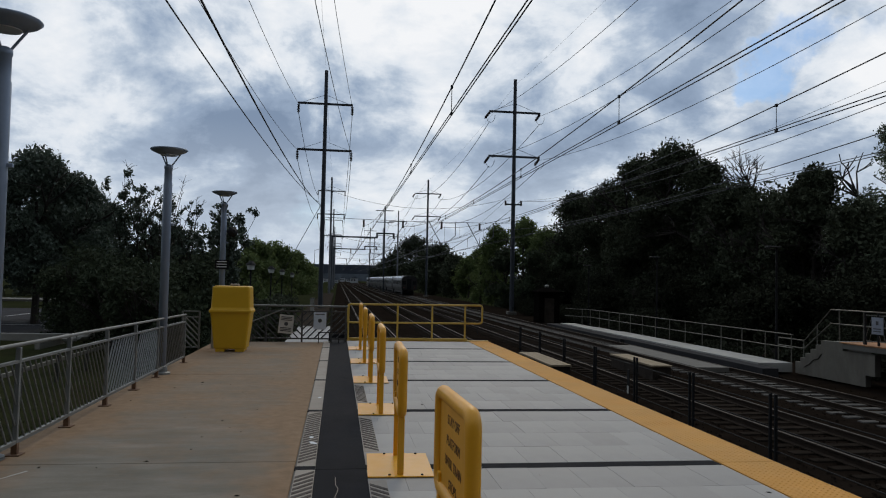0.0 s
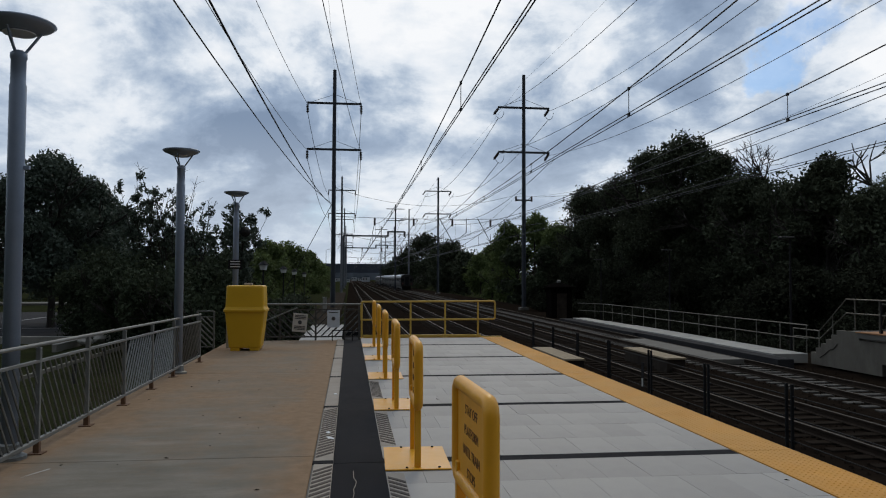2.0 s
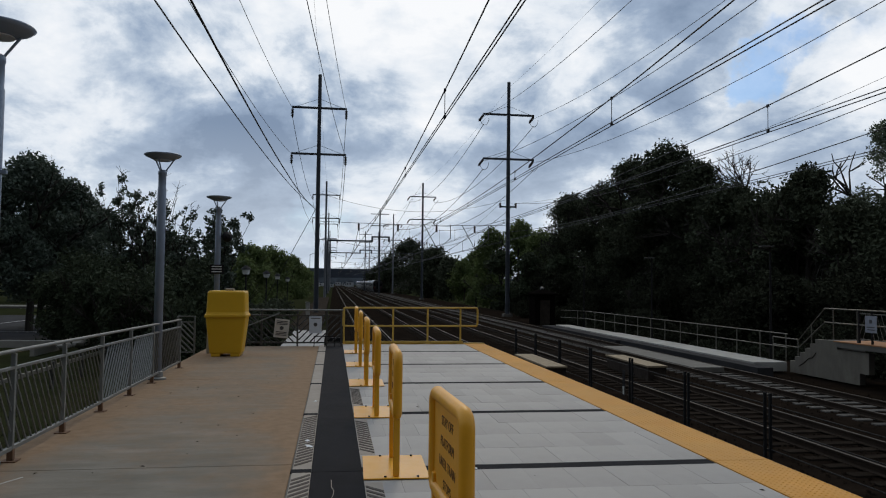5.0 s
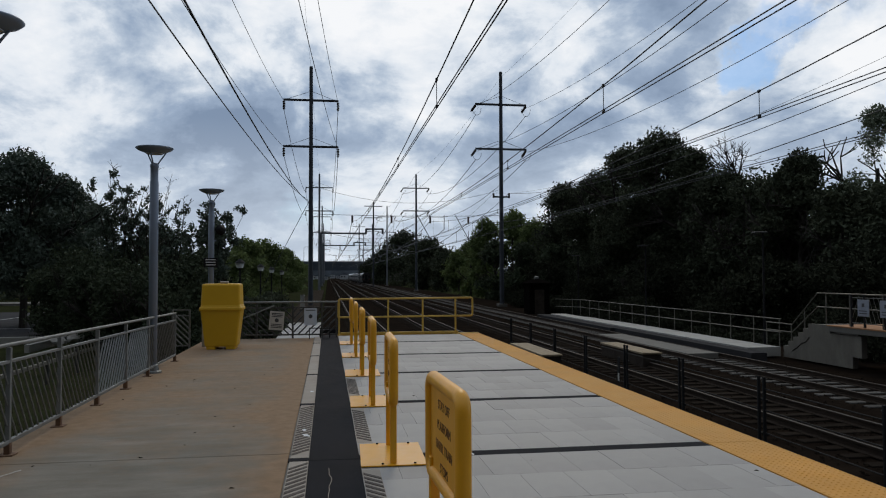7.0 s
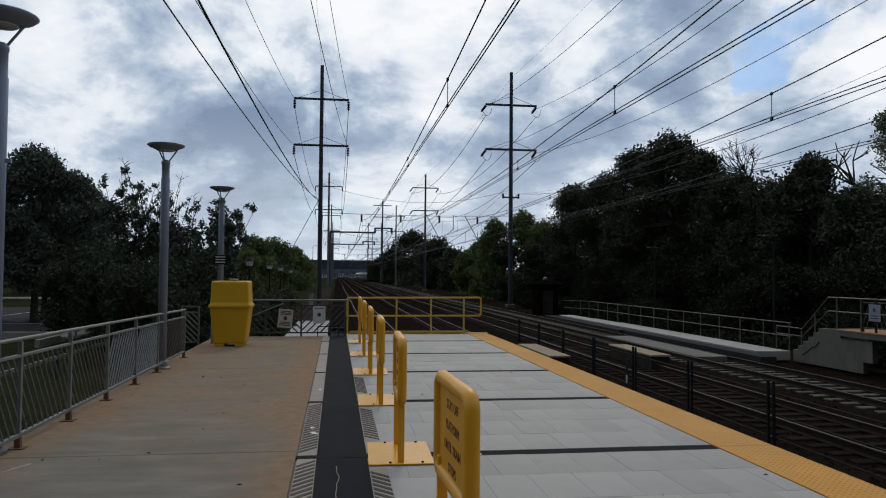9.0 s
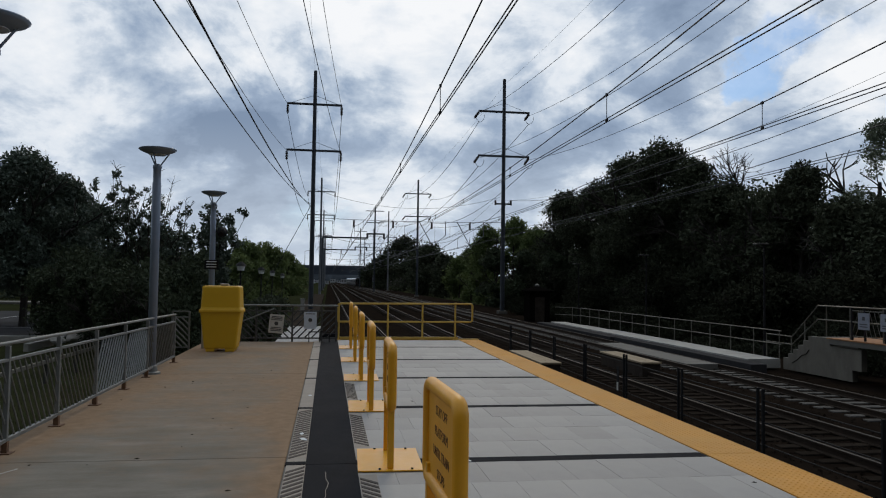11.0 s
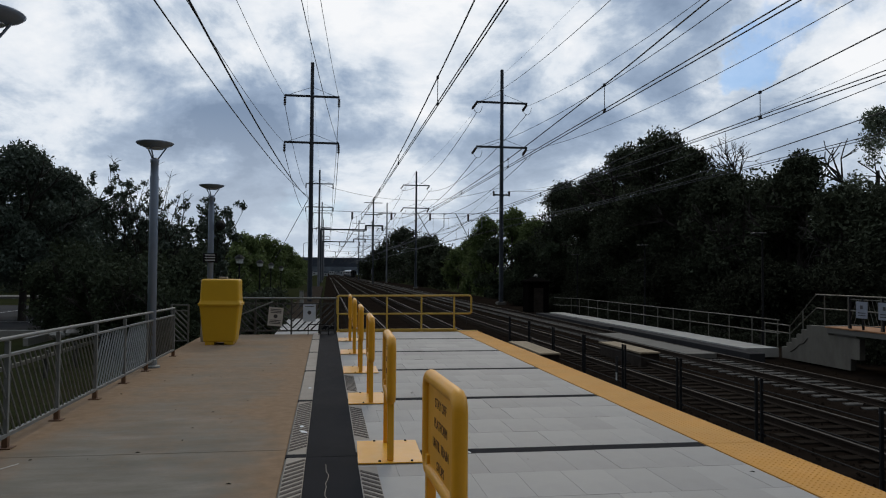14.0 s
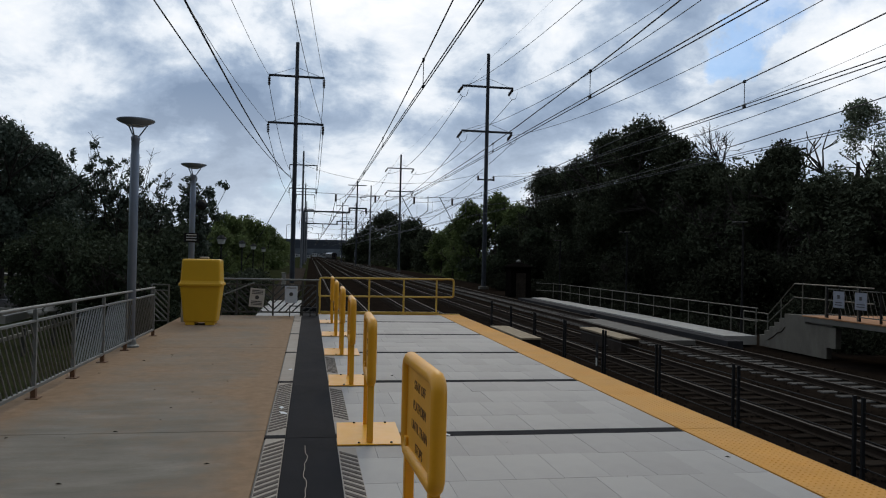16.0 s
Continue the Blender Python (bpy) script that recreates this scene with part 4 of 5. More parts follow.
def platform_sign(x, y):
    s = thing("warning_sign_stand", (x, y, 0.006), "yellow moulded sign on two posts, telling people to stay off", "sign", "signs along the deck")
    plate = B()
    box(plate, -0.30, 0.31, -0.02, 0.90, 0.0, 0.012, 0.003)
    pl = part("base_plate", plate, YELLOW_PAINT, s, "glossy yellow steel base plate")
    for bx, by in ((-0.1, 0.02), (-0.12, 0.86), (0.2, 0.02), (0.2, 0.86)):
        part("bolt", tube(B(), [(bx, by, 0.011), (bx, by, 0.024)], 0.012, 6), BLACK_STEEL, pl)
    for yy in (0.065, 0.815):
        part("post", box(B(), -0.03, 0.03, yy - 0.03, yy + 0.03, 0.012, 0.66, 0.008), YELLOW_PAINT, s)
    n = 6
    outline = []
    for cy, cz, a0 in ((0.81, 1.055, 0), (0.07, 1.055, 90), (0.07, 0.645, 180), (0.81, 0.645, 270)):
        for k in range(n + 1):
            a = radians(a0 + 90 * k / n)
            outline.append((cy + 0.075 * math.cos(a), cz + 0.075 * math.sin(a)))
    bm = B()
    prism(bm, outline, "x", -0.012, 0.012)
    panel = part("panel", bm, YELLOW_PLASTIC_SIGN, s)
    rim = B()
    loop = [(0, p[0], p[1]) for p in outline] + [(0, outline[0][0], outline[0][1]), (0, outline[1][0], outline[1][1])]
    tube(rim, loop, 0.043, 14, caps=False)
    part("rim", rim, YELLOW_PLASTIC_SIGN, panel, "rounded moulded rim", True)
    lettering(("STAY OFF", "PLATFORM", "UNTIL TRAIN", "STOPS"), 0.078, SIGN_BROWN, panel, (-0.0132, 0.44, 0.982), Matrix(((0, 0, -1, 0), (-1, 0, 0, 0), (0, 1, 0, 0), (0, 0, 0, 1))), 0.118)
    return s


YELLOW_PLASTIC_SIGN = material("yellow_sign_plastic", (0.82, 0.375, 0.008), 0.42, spread=0.06, scale=3, fine=60, bump=0.05, stain=(0.48, 0.25, 0.03), stain_amount=0.3, stain_scale=2.0)
SIGN_BROWN = material("faded_brown_letters", (0.13, 0.055, 0.02), 0.7, spread=0.25, scale=10, bump=0)
first_sign = platform_sign(0.703, 3.75)
first_sign.matrix_basis = pose(0.703, 3.75, 0.006, 0, 0, 2.2)
for y in (6.98, 10.13, 13.20, 16.25, 19.30):
    copy_thing(first_sign, pose(0.635, y, 0.006, 0, 0, random.uniform(-1.6, -0.4)))


def lamp_post(x, y, h):
    p = thing("lamp_post", (x, y, 0), "blue-grey round lamp post with a saucer-shaped head", "lamp post", "platform lamp posts")
    part("base_flange", lathe(B(), [(0.16, 0), (0.16, 0.03), (0.11, 0.05), (0.10, 0.14), (0.075, 0.16)], 16), GALV, p, "grey bolted base cover")
    part("shaft", lathe(B(), [(0.078, 0.1), (0.078, h - 0.62), (0.070, h - 0.60), (0.070, h - 0.36), (0.078, h - 0.35), (0.078, h - 0.30), (0.045, h - 0.27)], 18), LAMP_PAINT, p, smooth=True)
    head = part("saucer", lathe(B(), [(0.03, h - 0.10), (0.17, h - 0.085), (0.30, h - 0.03), (0.335, h), (0.325, h + 0.015), (0.18, h + 0.028), (0.01, h + 0.033)], 32), LAMP_PAINT, p, smooth=True)
    part("diffuser", lathe(B(), [(0.02, h - 0.11), (0.15, h - 0.103), (0.15, h - 0.093)], 24), LAMP_GLASS, head, "pale lamp lens")
    for a in (20, 140, 260):
        c, s = math.cos(radians(a)), math.sin(radians(a))
        part("strut", tube(B(), [(0.05 * c, 0.05 * s, h - 0.30), (0.20 * c, 0.20 * s, h - 0.07)], 0.014, 6), LAMP_PAINT, head)
    part("bracket_stub", box(B(), 0.07, 0.13, -0.02, 0.02, h * 0.66, h * 0.66 + 0.04, 0.005), LAMP_PAINT, p)
    return p


lamp_post(-3.27, 7.85, 4.27)
lamp_post(-3.12, 14.4, 4.106)
lamp = lamp_post(-3.07, 20.95, 4.07)
horn = part("round_speaker", lathe(B(), [(0.13, -0.06), (0.14, 0.0), (0.05, 0.10)], 16), BLACK_STEEL, lamp, "round dark loudspeaker")
horn.matrix_basis = pose(0.25, -0.05, 3.0, 80, 0, 20)
part("speaker_arm", tube(B(), [(0.06, 0, 3.0), (0.25, -0.02, 3.0)], 0.015, 6), BLACK_STEEL, lamp)
board = part("notice_board", box(B(), -0.18, 0.18, -0.10, -0.085, 1.99, 2.24, 0.005), BLACK_STEEL, lamp, "small dark sign board")
for z in (2.04, 2.11, 2.18):
    part("text_bar", box(B(), -0.13, 0.13, -0.106, -0.102, z, z + 0.025), SIGN_WHITE, board)


def guard_fence():
    ys = [1.05, 2.45, 3.85, 5.25, 6.65, 8.05, 9.48, 10.95, 12.43, 13.9, 16.25]
    lean = (-1, -1, -1, -1, -1, -1, -1, 1, 1, -1)
    f = thing("guard_fence", (-3.09, 0, 0), "galvanised guard fence with slanting bars and rusty feet", "fence")
    for y in ys:
        p = part("fence_post", box(B(), -0.023, 0.023, y - 0.023, y + 0.023, 0.11, 1.15 - 0.0115 * y, 0.004), GALV, f)
        part("rusty_foot", box(B(), -0.029, 0.029, y - 0.029, y + 0.029, 0.0, 0.12, 0.004), RUSTED, p, "rusted brown post foot")
        part("foot_plate", box(B(), -0.07, 0.07, y - 0.07, y + 0.07, 0.0, 0.012), RUSTED, p)
    part("handrail", tube(B(), [(0, 0.6, 1.17), (0, 16.3, 0.99)], 0.020, 10), GALV, f)
    part("upper_rail", prism(B(), [(0.6, 0.973), (16.25, 0.833), (16.25, 0.860), (0.6, 1.000)], "x", -0.02, 0.02), GALV, f)
    part("bottom_rail", box(B(), -0.02, 0.02, 0.6, 16.25, 0.11, 0.15, 0.004), GALV, f)
    for y in ys[:-1]:
        part("rail_bracket", tube(B(), [(0, y, 1.13 - 0.0115 * y), (0, y, 1.17 - 0.0115 * y)], 0.012, 6), GALV, f)
    k = 0.72
    for a, b, s in zip(ys, ys[1:], lean):
        n = int((b - a) / 0.132)
        for i in range(-2, n + 3):
            y0 = a + (i + 0.5) * (b - a) / n
            y1 = y0 + s * k * 0.72
            lo, hi = (y0, 0.15), (y1, 0.975 - 0.009 * y1)
            t0, t1 = 0.0, 1.0
            for lim, sign in ((a + 0.03, 1), (b - 0.03, -1)):
                d0, d1 = sign * (lo[0] - lim), sign * (hi[0] - lim)
                if d0 < 0 and d1 < 0:
                    t0, t1 = 1, 0
                elif d0 < 0:
                    t0 = max(t0, d0 / (d0 - d1))
                elif d1 < 0:
                    t1 = min(t1, d0 / (d0 - d1))
            if t1 - t0 < 0.12:
                continue
            P_ = lambda t: (0, lo[0] + (hi[0] - lo[0]) * t, lo[1] + (hi[1] - lo[1]) * t)
            part("bar", tube(B(), [P_(t0), P_(t1)], 0.0115, 6), GALV, f)


def chevron_panel(f, x0, x1, y, z0, z1, s, mat, step=0.19):
    bars = int((x1 - x0 + (z1 - z0)) / step)
    for i in range(bars):
        c = x0 - (z1 - z0) + (i + 0.5) * step if s > 0 else x0 + (i + 0.5) * step
        a, b = (c, z0), (c + s * (z1 - z0), z1)
        t0 = max(0, min((x0 - a[0]) / (b[0] - a[0]), (x1 - a[0]) / (b[0] - a[0])))
        t1 = min(1, max((x0 - a[0]) / (b[0] - a[0]), (x1 - a[0]) / (b[0] - a[0])))
        if t1 - t0 < 0.06:
            continue
        P_ = lambda t: (a[0] + (b[0] - a[0]) * t, y, a[1] + (b[1] - a[1]) * t)
        part("diagonal_bar", tube(B(), [P_(t0), P_(t1)], 0.021, 6), mat, f)


def end_fence():
    y = 21.6
    f = thing("end_fence", (0, y, 0), "dark steel fence with chevron bars closing the platform end", "fence")
    posts = (-2.35, -1.93, -0.94, -0.13, 0.28)
    for x in posts:
        part("fence_post", box(B(), x - 0.025, x + 0.025, -0.025, 0.025, 0, 1.0, 0.004), STEEL_GREY, f)
    part("handrail", tube(B(), [(-2.95, 0, 1.01), (0.33, 0, 1.01)], 0.028, 10), GALV, f)
    part("upper_rail", box(B(), -2.95, 0.3, -0.02, 0.02, 0.84, 0.88), STEEL_GREY, f)
    part("bottom_rail", box(B(), -2.95, 0.3, -0.02, 0.02, 0.08, 0.12), STEEL_GREY, f)
    for a, b, s in ((-2.95, -2.35, -1), (-2.35, -1.93, -1), (-1.93, -0.94, -1), (-0.94, -0.13, 1), (-0.13, 0.28, 1)):
        chevron_panel(f, a + 0.025, b - 0.025, 0, 0.12, 0.84, s, STEEL_GREY)
    part("loose_brace", tube(B(), [(-2.32, -0.05, 0.56), (-1.45, -0.05, 0.92)], 0.018, 6), GALV, f, "pale slanting brace")
    low = thing("low_rack", (-0.17, y - 0.25, 0), "small low dark metal rack standing by the fence", "rack")
    for x in (-0.3, 0.0, 0.26):
        part("leg", box(B(), x - 0.012, x + 0.012, -0.012, 0.012, 0, 0.3), BLACK_STEEL, low)
    part("top_bar", box(B(), -0.31, 0.27, -0.015, 0.015, 0.28, 0.305), BLACK_STEEL, low)
    for (x0, x1, z0, z1), text in (((-1.6, -1.2, 0.24, 0.76), 1), ((-0.62, -0.27, 0.36, 0.84), 0)):
        cx = (x0 + x1) / 2
        s = thing("fence_notice", (cx, y - 0.05, z0), "pale rectangular notice hung on the end fence" if text else "light blue-grey notice board hung on the end fence", "notice")
        s.matrix_basis = pose(cx, y - 0.05, z0, 0, 5 if text else 0, 0)
        w, h = (x1 - x0) / 2, z1 - z0
        part("board", box(B(), -w, w, -0.008, 0.008, 0, h, 0.004), NOTICE_GREY if text else NOTICE_BLUE, s)
        part("symbol", lathe(B(), [(0.055, -0.003), (0.055, 0.003)], 18), SIGN_INK, s).matrix_basis = pose(0, -0.011, h * 0.52, 90, 0, 0)
        for z in ((0.78, 0.86, 0.70, 0.28, 0.20, 0.12) if text else (0.86,)):
            part("text_bar", box(B(), -w * 0.75, w * 0.75, -0.0125, -0.0115, h * z, h * z + 0.022), SIGN_INK, s)
    g = thing("corner_fence", (-3.35, 19.3, 0), "short galvanised fence panel with chevron bars", "fence")
    for x in (-0.38, 0.02):
        part("fence_post", box(B(), x - 0.02, x + 0.02, -0.02, 0.02, -0.05, 0.93, 0.004), GALV, g)
    for z in (0.03, 0.77, 0.91):
        part("rail", box(B(), -0.36, 0.0, -0.015, 0.015, z, z + 0.03), GALV, g)
    chevron_panel(g, -0.36, 0.0, 0, 0.06, 0.77, -1, GALV, 0.14)
    w = thing("wall_post", (-3.0, 19.55, 0), "pale concrete post at the corner of the fence", "post")
    part("shaft", box(B(), -0.07, 0.07, -0.07, 0.07, 0, 1.02, 0.01), CONCRETE_PALE, w)


STEEL_GREY = material("dull_grey_steel", (0.062, 0.062, 0.06), 0.6, 0.3, spread=0.2, scale=6, bump=0.03)
NOTICE_GREY = material("faded_notice", (0.50, 0.49, 0.46), 0.6, spread=0.12, scale=8, bump=0)
NOTICE_DIM = material("dull_notice", (0.27, 0.29, 0.34), 0.7, spread=0.2, scale=8, bump=0)
NOTICE_BLUE = material("blue_grey_notice", (0.56, 0.62, 0.70), 0.5, spread=0.08, scale=8, bump=0)
guard_fence()
end_fence()


def salt_bin():
    s = thing("salt_bin", (-2.495, 18.95, 0), "tall yellow plastic grit bin with a flared lid", "grit bin")

    def shell(rings, r):
        bm = B()
        loops = []
        for hw, hd, z in rings:
            pts = []
            for cx, cy, a0 in ((hw - r, hd - r, 0), (-hw + r, hd - r, 90), (-hw + r, -hd + r, 180), (hw - r, -hd + r, 270)):
                for k in range(5):
                    a = radians(a0 + 22.5 * k)
                    pts.append((cx + r * math.cos(a), cy + r * math.sin(a), z))
            loops.append([bm.verts.new(p) for p in pts])
        n = len(loops[0])
        for a, b in zip(loops, loops[1:]):
            for k in range(n):
                bm.faces.new((a[k], a[(k + 1) % n], b[(k + 1) % n], b[k]))
        bm.faces.new(loops[0][::-1])
        bm.faces.new(loops[-1])
        return bm
    part("tub", shell([(0.36, 0.33, 0.07), (0.375, 0.345, 0.10), (0.465, 0.42, 0.93), (0.47, 0.425, 0.95)], 0.05), YELLOW_PLASTIC, s)
    part("rim", shell([(0.485, 0.44, 0.93), (0.495, 0.45, 0.945), (0.495, 0.45, 0.99), (0.485, 0.44, 1.005)], 0.05), YELLOW_PLASTIC, s, "thick yellow rim")
    part("lid", shell([(0.475, 0.43, 1.0), (0.455, 0.41, 1.06), (0.438, 0.385, 1.525), (0.425, 0.37, 1.56), (0.385, 0.33, 1.57)], 0.05), YELLOW_PLASTIC, s, "tall yellow lid narrowing upwards")
    for x in (-0.33, 0.12):
        part("foot", box(B(), x, x + 0.21, -0.33, 0.33, 0, 0.085, 0.01), YELLOW_PLASTIC, s)
    tagged(part("rag", box(B(), -2.56, -2.36, 18.85, 19.05, 1.57, 1.625, 0.02), GREY_PAD), "crumpled pale rag lying on the grit bin", "rag")


salt_bin()


def end_rail():
    r = thing("end_railing", (0, 22.30, 0), "yellow painted pipe railing across the deck end", "railing")
    pts = fillet([(0.34, 0, 0.53), (0.34, 0, 1.06), (4.34, 0, 1.08), (4.34, 0, 0.54), (0.34, 0, 0.53)], 0.08)
    part("rail_loop", tube(B(), pts, 0.029, 8), YELLOW_RAIL, r)
    for x in (0.36, 1.80, 2.83, 3.82):
        p = part("post", tube(B(), [(x, 0, 0), (x, 0, 1.06)], 0.027, 8), YELLOW_RAIL, r)
        part("foot_plate", box(B(), x - 0.06, x + 0.06, -0.06, 0.06, 0, 0.012), YELLOW_RAIL, p)
    part("toe_rail", box(B(), 0.4, 3.9, -0.02, 0.02, 0.03, 0.09, 0.004), YELLOW_RAIL, r)
    part("hook", tube(B(), [(4.2, 0, 0.54), (4.2, 0, 0.28), (4.21, -0.02, 0.22)], 0.008, 5), BLACK_STEEL, r, "hanging dark hook")


end_rail()


PATH_BROWN = material("brown_gravel", (0.045, 0.037, 0.030), 0.97, spread=0.35, scale=1.5, fine=20, bump=0.6, spec=0.0)


BOARD_WHITE = material("bleached_boards", (0.31, 0.31, 0.30), 0.85, spread=0.2, scale=2, fine=40, per_object=0.18)


def boardwalk():
    b = tagged(new("lower_boardwalk"), "pale grey boards of a lower walkway beyond the fence", "walkway", kind="structure")
    for k in range(28):
        y = 22.05 + k * 0.30
        part("board", box(B(), -1.45, -0.22, y, y + 0.285, -0.12, -0.05 - k * 0.002, 0.006), BOARD_WHITE, b)
    part("board_frame", box(B(), -1.4, -0.3, 22.05, 30.4, -1.5, -0.14), WOOD_DARK, b)
    tagged(part("lower_path", box(B(), -2.9, -0.7, 30.5, 150, -1.5, -1.12), PATH_BROWN), "brown gravel path running on beside the tracks", "path", kind="structure")
    c = thing("trackside_cabinet", (-2.05, 64, -1.12), "pale grey trackside equipment cabinet", "cabinet")
    part("body", box(B(), -0.16, 0.16, -0.16, 0.16, 0.1, 1.2, 0.02), CONCRETE_PALE, c)
    part("plinth", box(B(), -0.22, 0.22, -0.22, 0.22, 0, 0.1, 0.01), CONCRETE_OLD, c)
    part("cap", box(B(), -0.2, 0.2, -0.2, 0.2, 1.2, 1.25, 0.01), GALV, c)
    part("handle", box(B(), 0.08, 0.1, -0.185, -0.16, 0.7, 0.85), BLACK_STEEL, c)


boardwalk()

def scrap(x, y, z, s, seed, label):
    rg = random.Random(seed)
    bm = B()
    n = 9
    prism(bm, [(s * rg.uniform(0.5, 1) * math.cos(6.283 * k / n), 2.2 * s * rg.uniform(0.5, 1) * math.sin(6.283 * k / n)) for k in range(n)], "z", 0, 0.0025)
    tagged(part("tape_scrap", bm, SIGN_WHITE), label, "litter", "scraps of tape").matrix_basis = pose(x, y, z, 0, 0, rg.uniform(-30, 30))


scrap(-0.20, 8.45, 0.0075, 0.045, 1, "torn white tape stuck on the tactile pad")
scrap(-0.23, 8.75, 0.0075, 0.03, 2, "torn white tape stuck on the tactile pad")
scrap(-0.2, 11.6, 0.0075, 0.035, 3, "torn white tape stuck on the tactile pad")
scrap(1.42, 7.36, 0.001, 0.035, 4, "pale scrap lying on the black joint strip")

chalk = prism(B(), [(-0.16, 0.0), (0.15, 0.012), (0.17, 0.03), (-0.02, 0.022)], "z", 0, 0.0015)
tagged(part("chalk_mark", chalk, NOTICE_GREY), "short pale chalk mark across the slab", "mark").matrix_basis = pose(-2.78, 7.25, 0.001, 0, 0, 62)
# litter on the slabs: small dry leaves
rng = random.Random(12)
for k in range(46):
    x = rng.choice((rng.uniform(-2.9, -0.5), rng.uniform(-2.9, -0.5), rng.uniform(0.7, 3.9)))
    y = rng.uniform(3.2, 15)
    s = rng.uniform(0.008, 0.02)
    bm = B()
    vs = [bm.verts.new((a * s, b * s, c * s)) for a, b, c in ((-1.4, 0, 0.1), (0, 0.6, 0.5), (1.5, 0.1, 0.15), (0.1, -0.6, 0.45), (0, 0, 0.05))]
    for f in ((0, 4, 1), (1, 4, 2), (2, 4, 3), (3, 4, 0)):
        bm.faces.new([vs[i] for i in f])
    ob = tagged(part("dry_leaf", bm, WOOD_DARK), "small curled dry leaf lying on the platform", "leaf", "fallen leaves")
    ob.matrix_basis = pose(x, y, 0.001, 0, 0, rng.uniform(0, 360))
# ---- between and beyond the tracks ----
def track_fence():
    f = thing("intertrack_fence", (8.15, 0, -1.42), "low black steel fence between the tracks", "fence")
    ys = [6.68 + 3.28 * k for k in range(9)]
    for i, y in enumerate(ys):
        for d in (-0.09, 0.09):
            part("post", box(B(), -0.025, 0.025, y + d - 0.025, y + d + 0.025, 0, 1.24, 0.006), BLACK_STEEL, f)
        for d in (-0.02, 0.06):
            part("clamp", box(B(), 0.03, 0.06, y - 0.12, y + 0.12, 0.30 + d * 8, 0.34 + d * 8), BLACK_STEEL, f)
    for a, b in zip(ys, ys[1:]):
        for z in (1.02, 0.62, 0.2):
            part("rail", tube(B(), [(0, a + 0.12, z), (0, b - 0.12, z)], 0.013, 6), BLACK_STEEL, f)
    for y, z in ((20.15, 0.62),):
        s = part("tag_plate", box(B(), -0.06, -0.045, y - 0.05, y + 0.12, z - 0.45, z + 0.25, 0.004), BLACK_STEEL, f)
        part("pale_mark", box(B(), -0.066, -0.062, y - 0.02, y + 0.09, z - 0.42, z - 0.2), NOTICE_GREY, s)
    for x, y0, y1 in ((7.42, 24.3, 28.7), (10.95, 24.3, 28.3)):
        c = thing("timber_staging", ((x), 0, -1.42), "long pale timber staging box beside the rails", "staging", "timber staging")
        part("frame", box(B(), -0.32, 0.32, y0 + 0.05, y1 - 0.05, 0, 0.46), WOOD_DARK, c)
        for k in range(4):
            part("plank", box(B(), -0.36 + 0.18 * k + 0.004, -0.18 + 0.18 * k - 0.004, y0, y1, 0.46, 0.52, 0.006), WOOD_PALE, c)


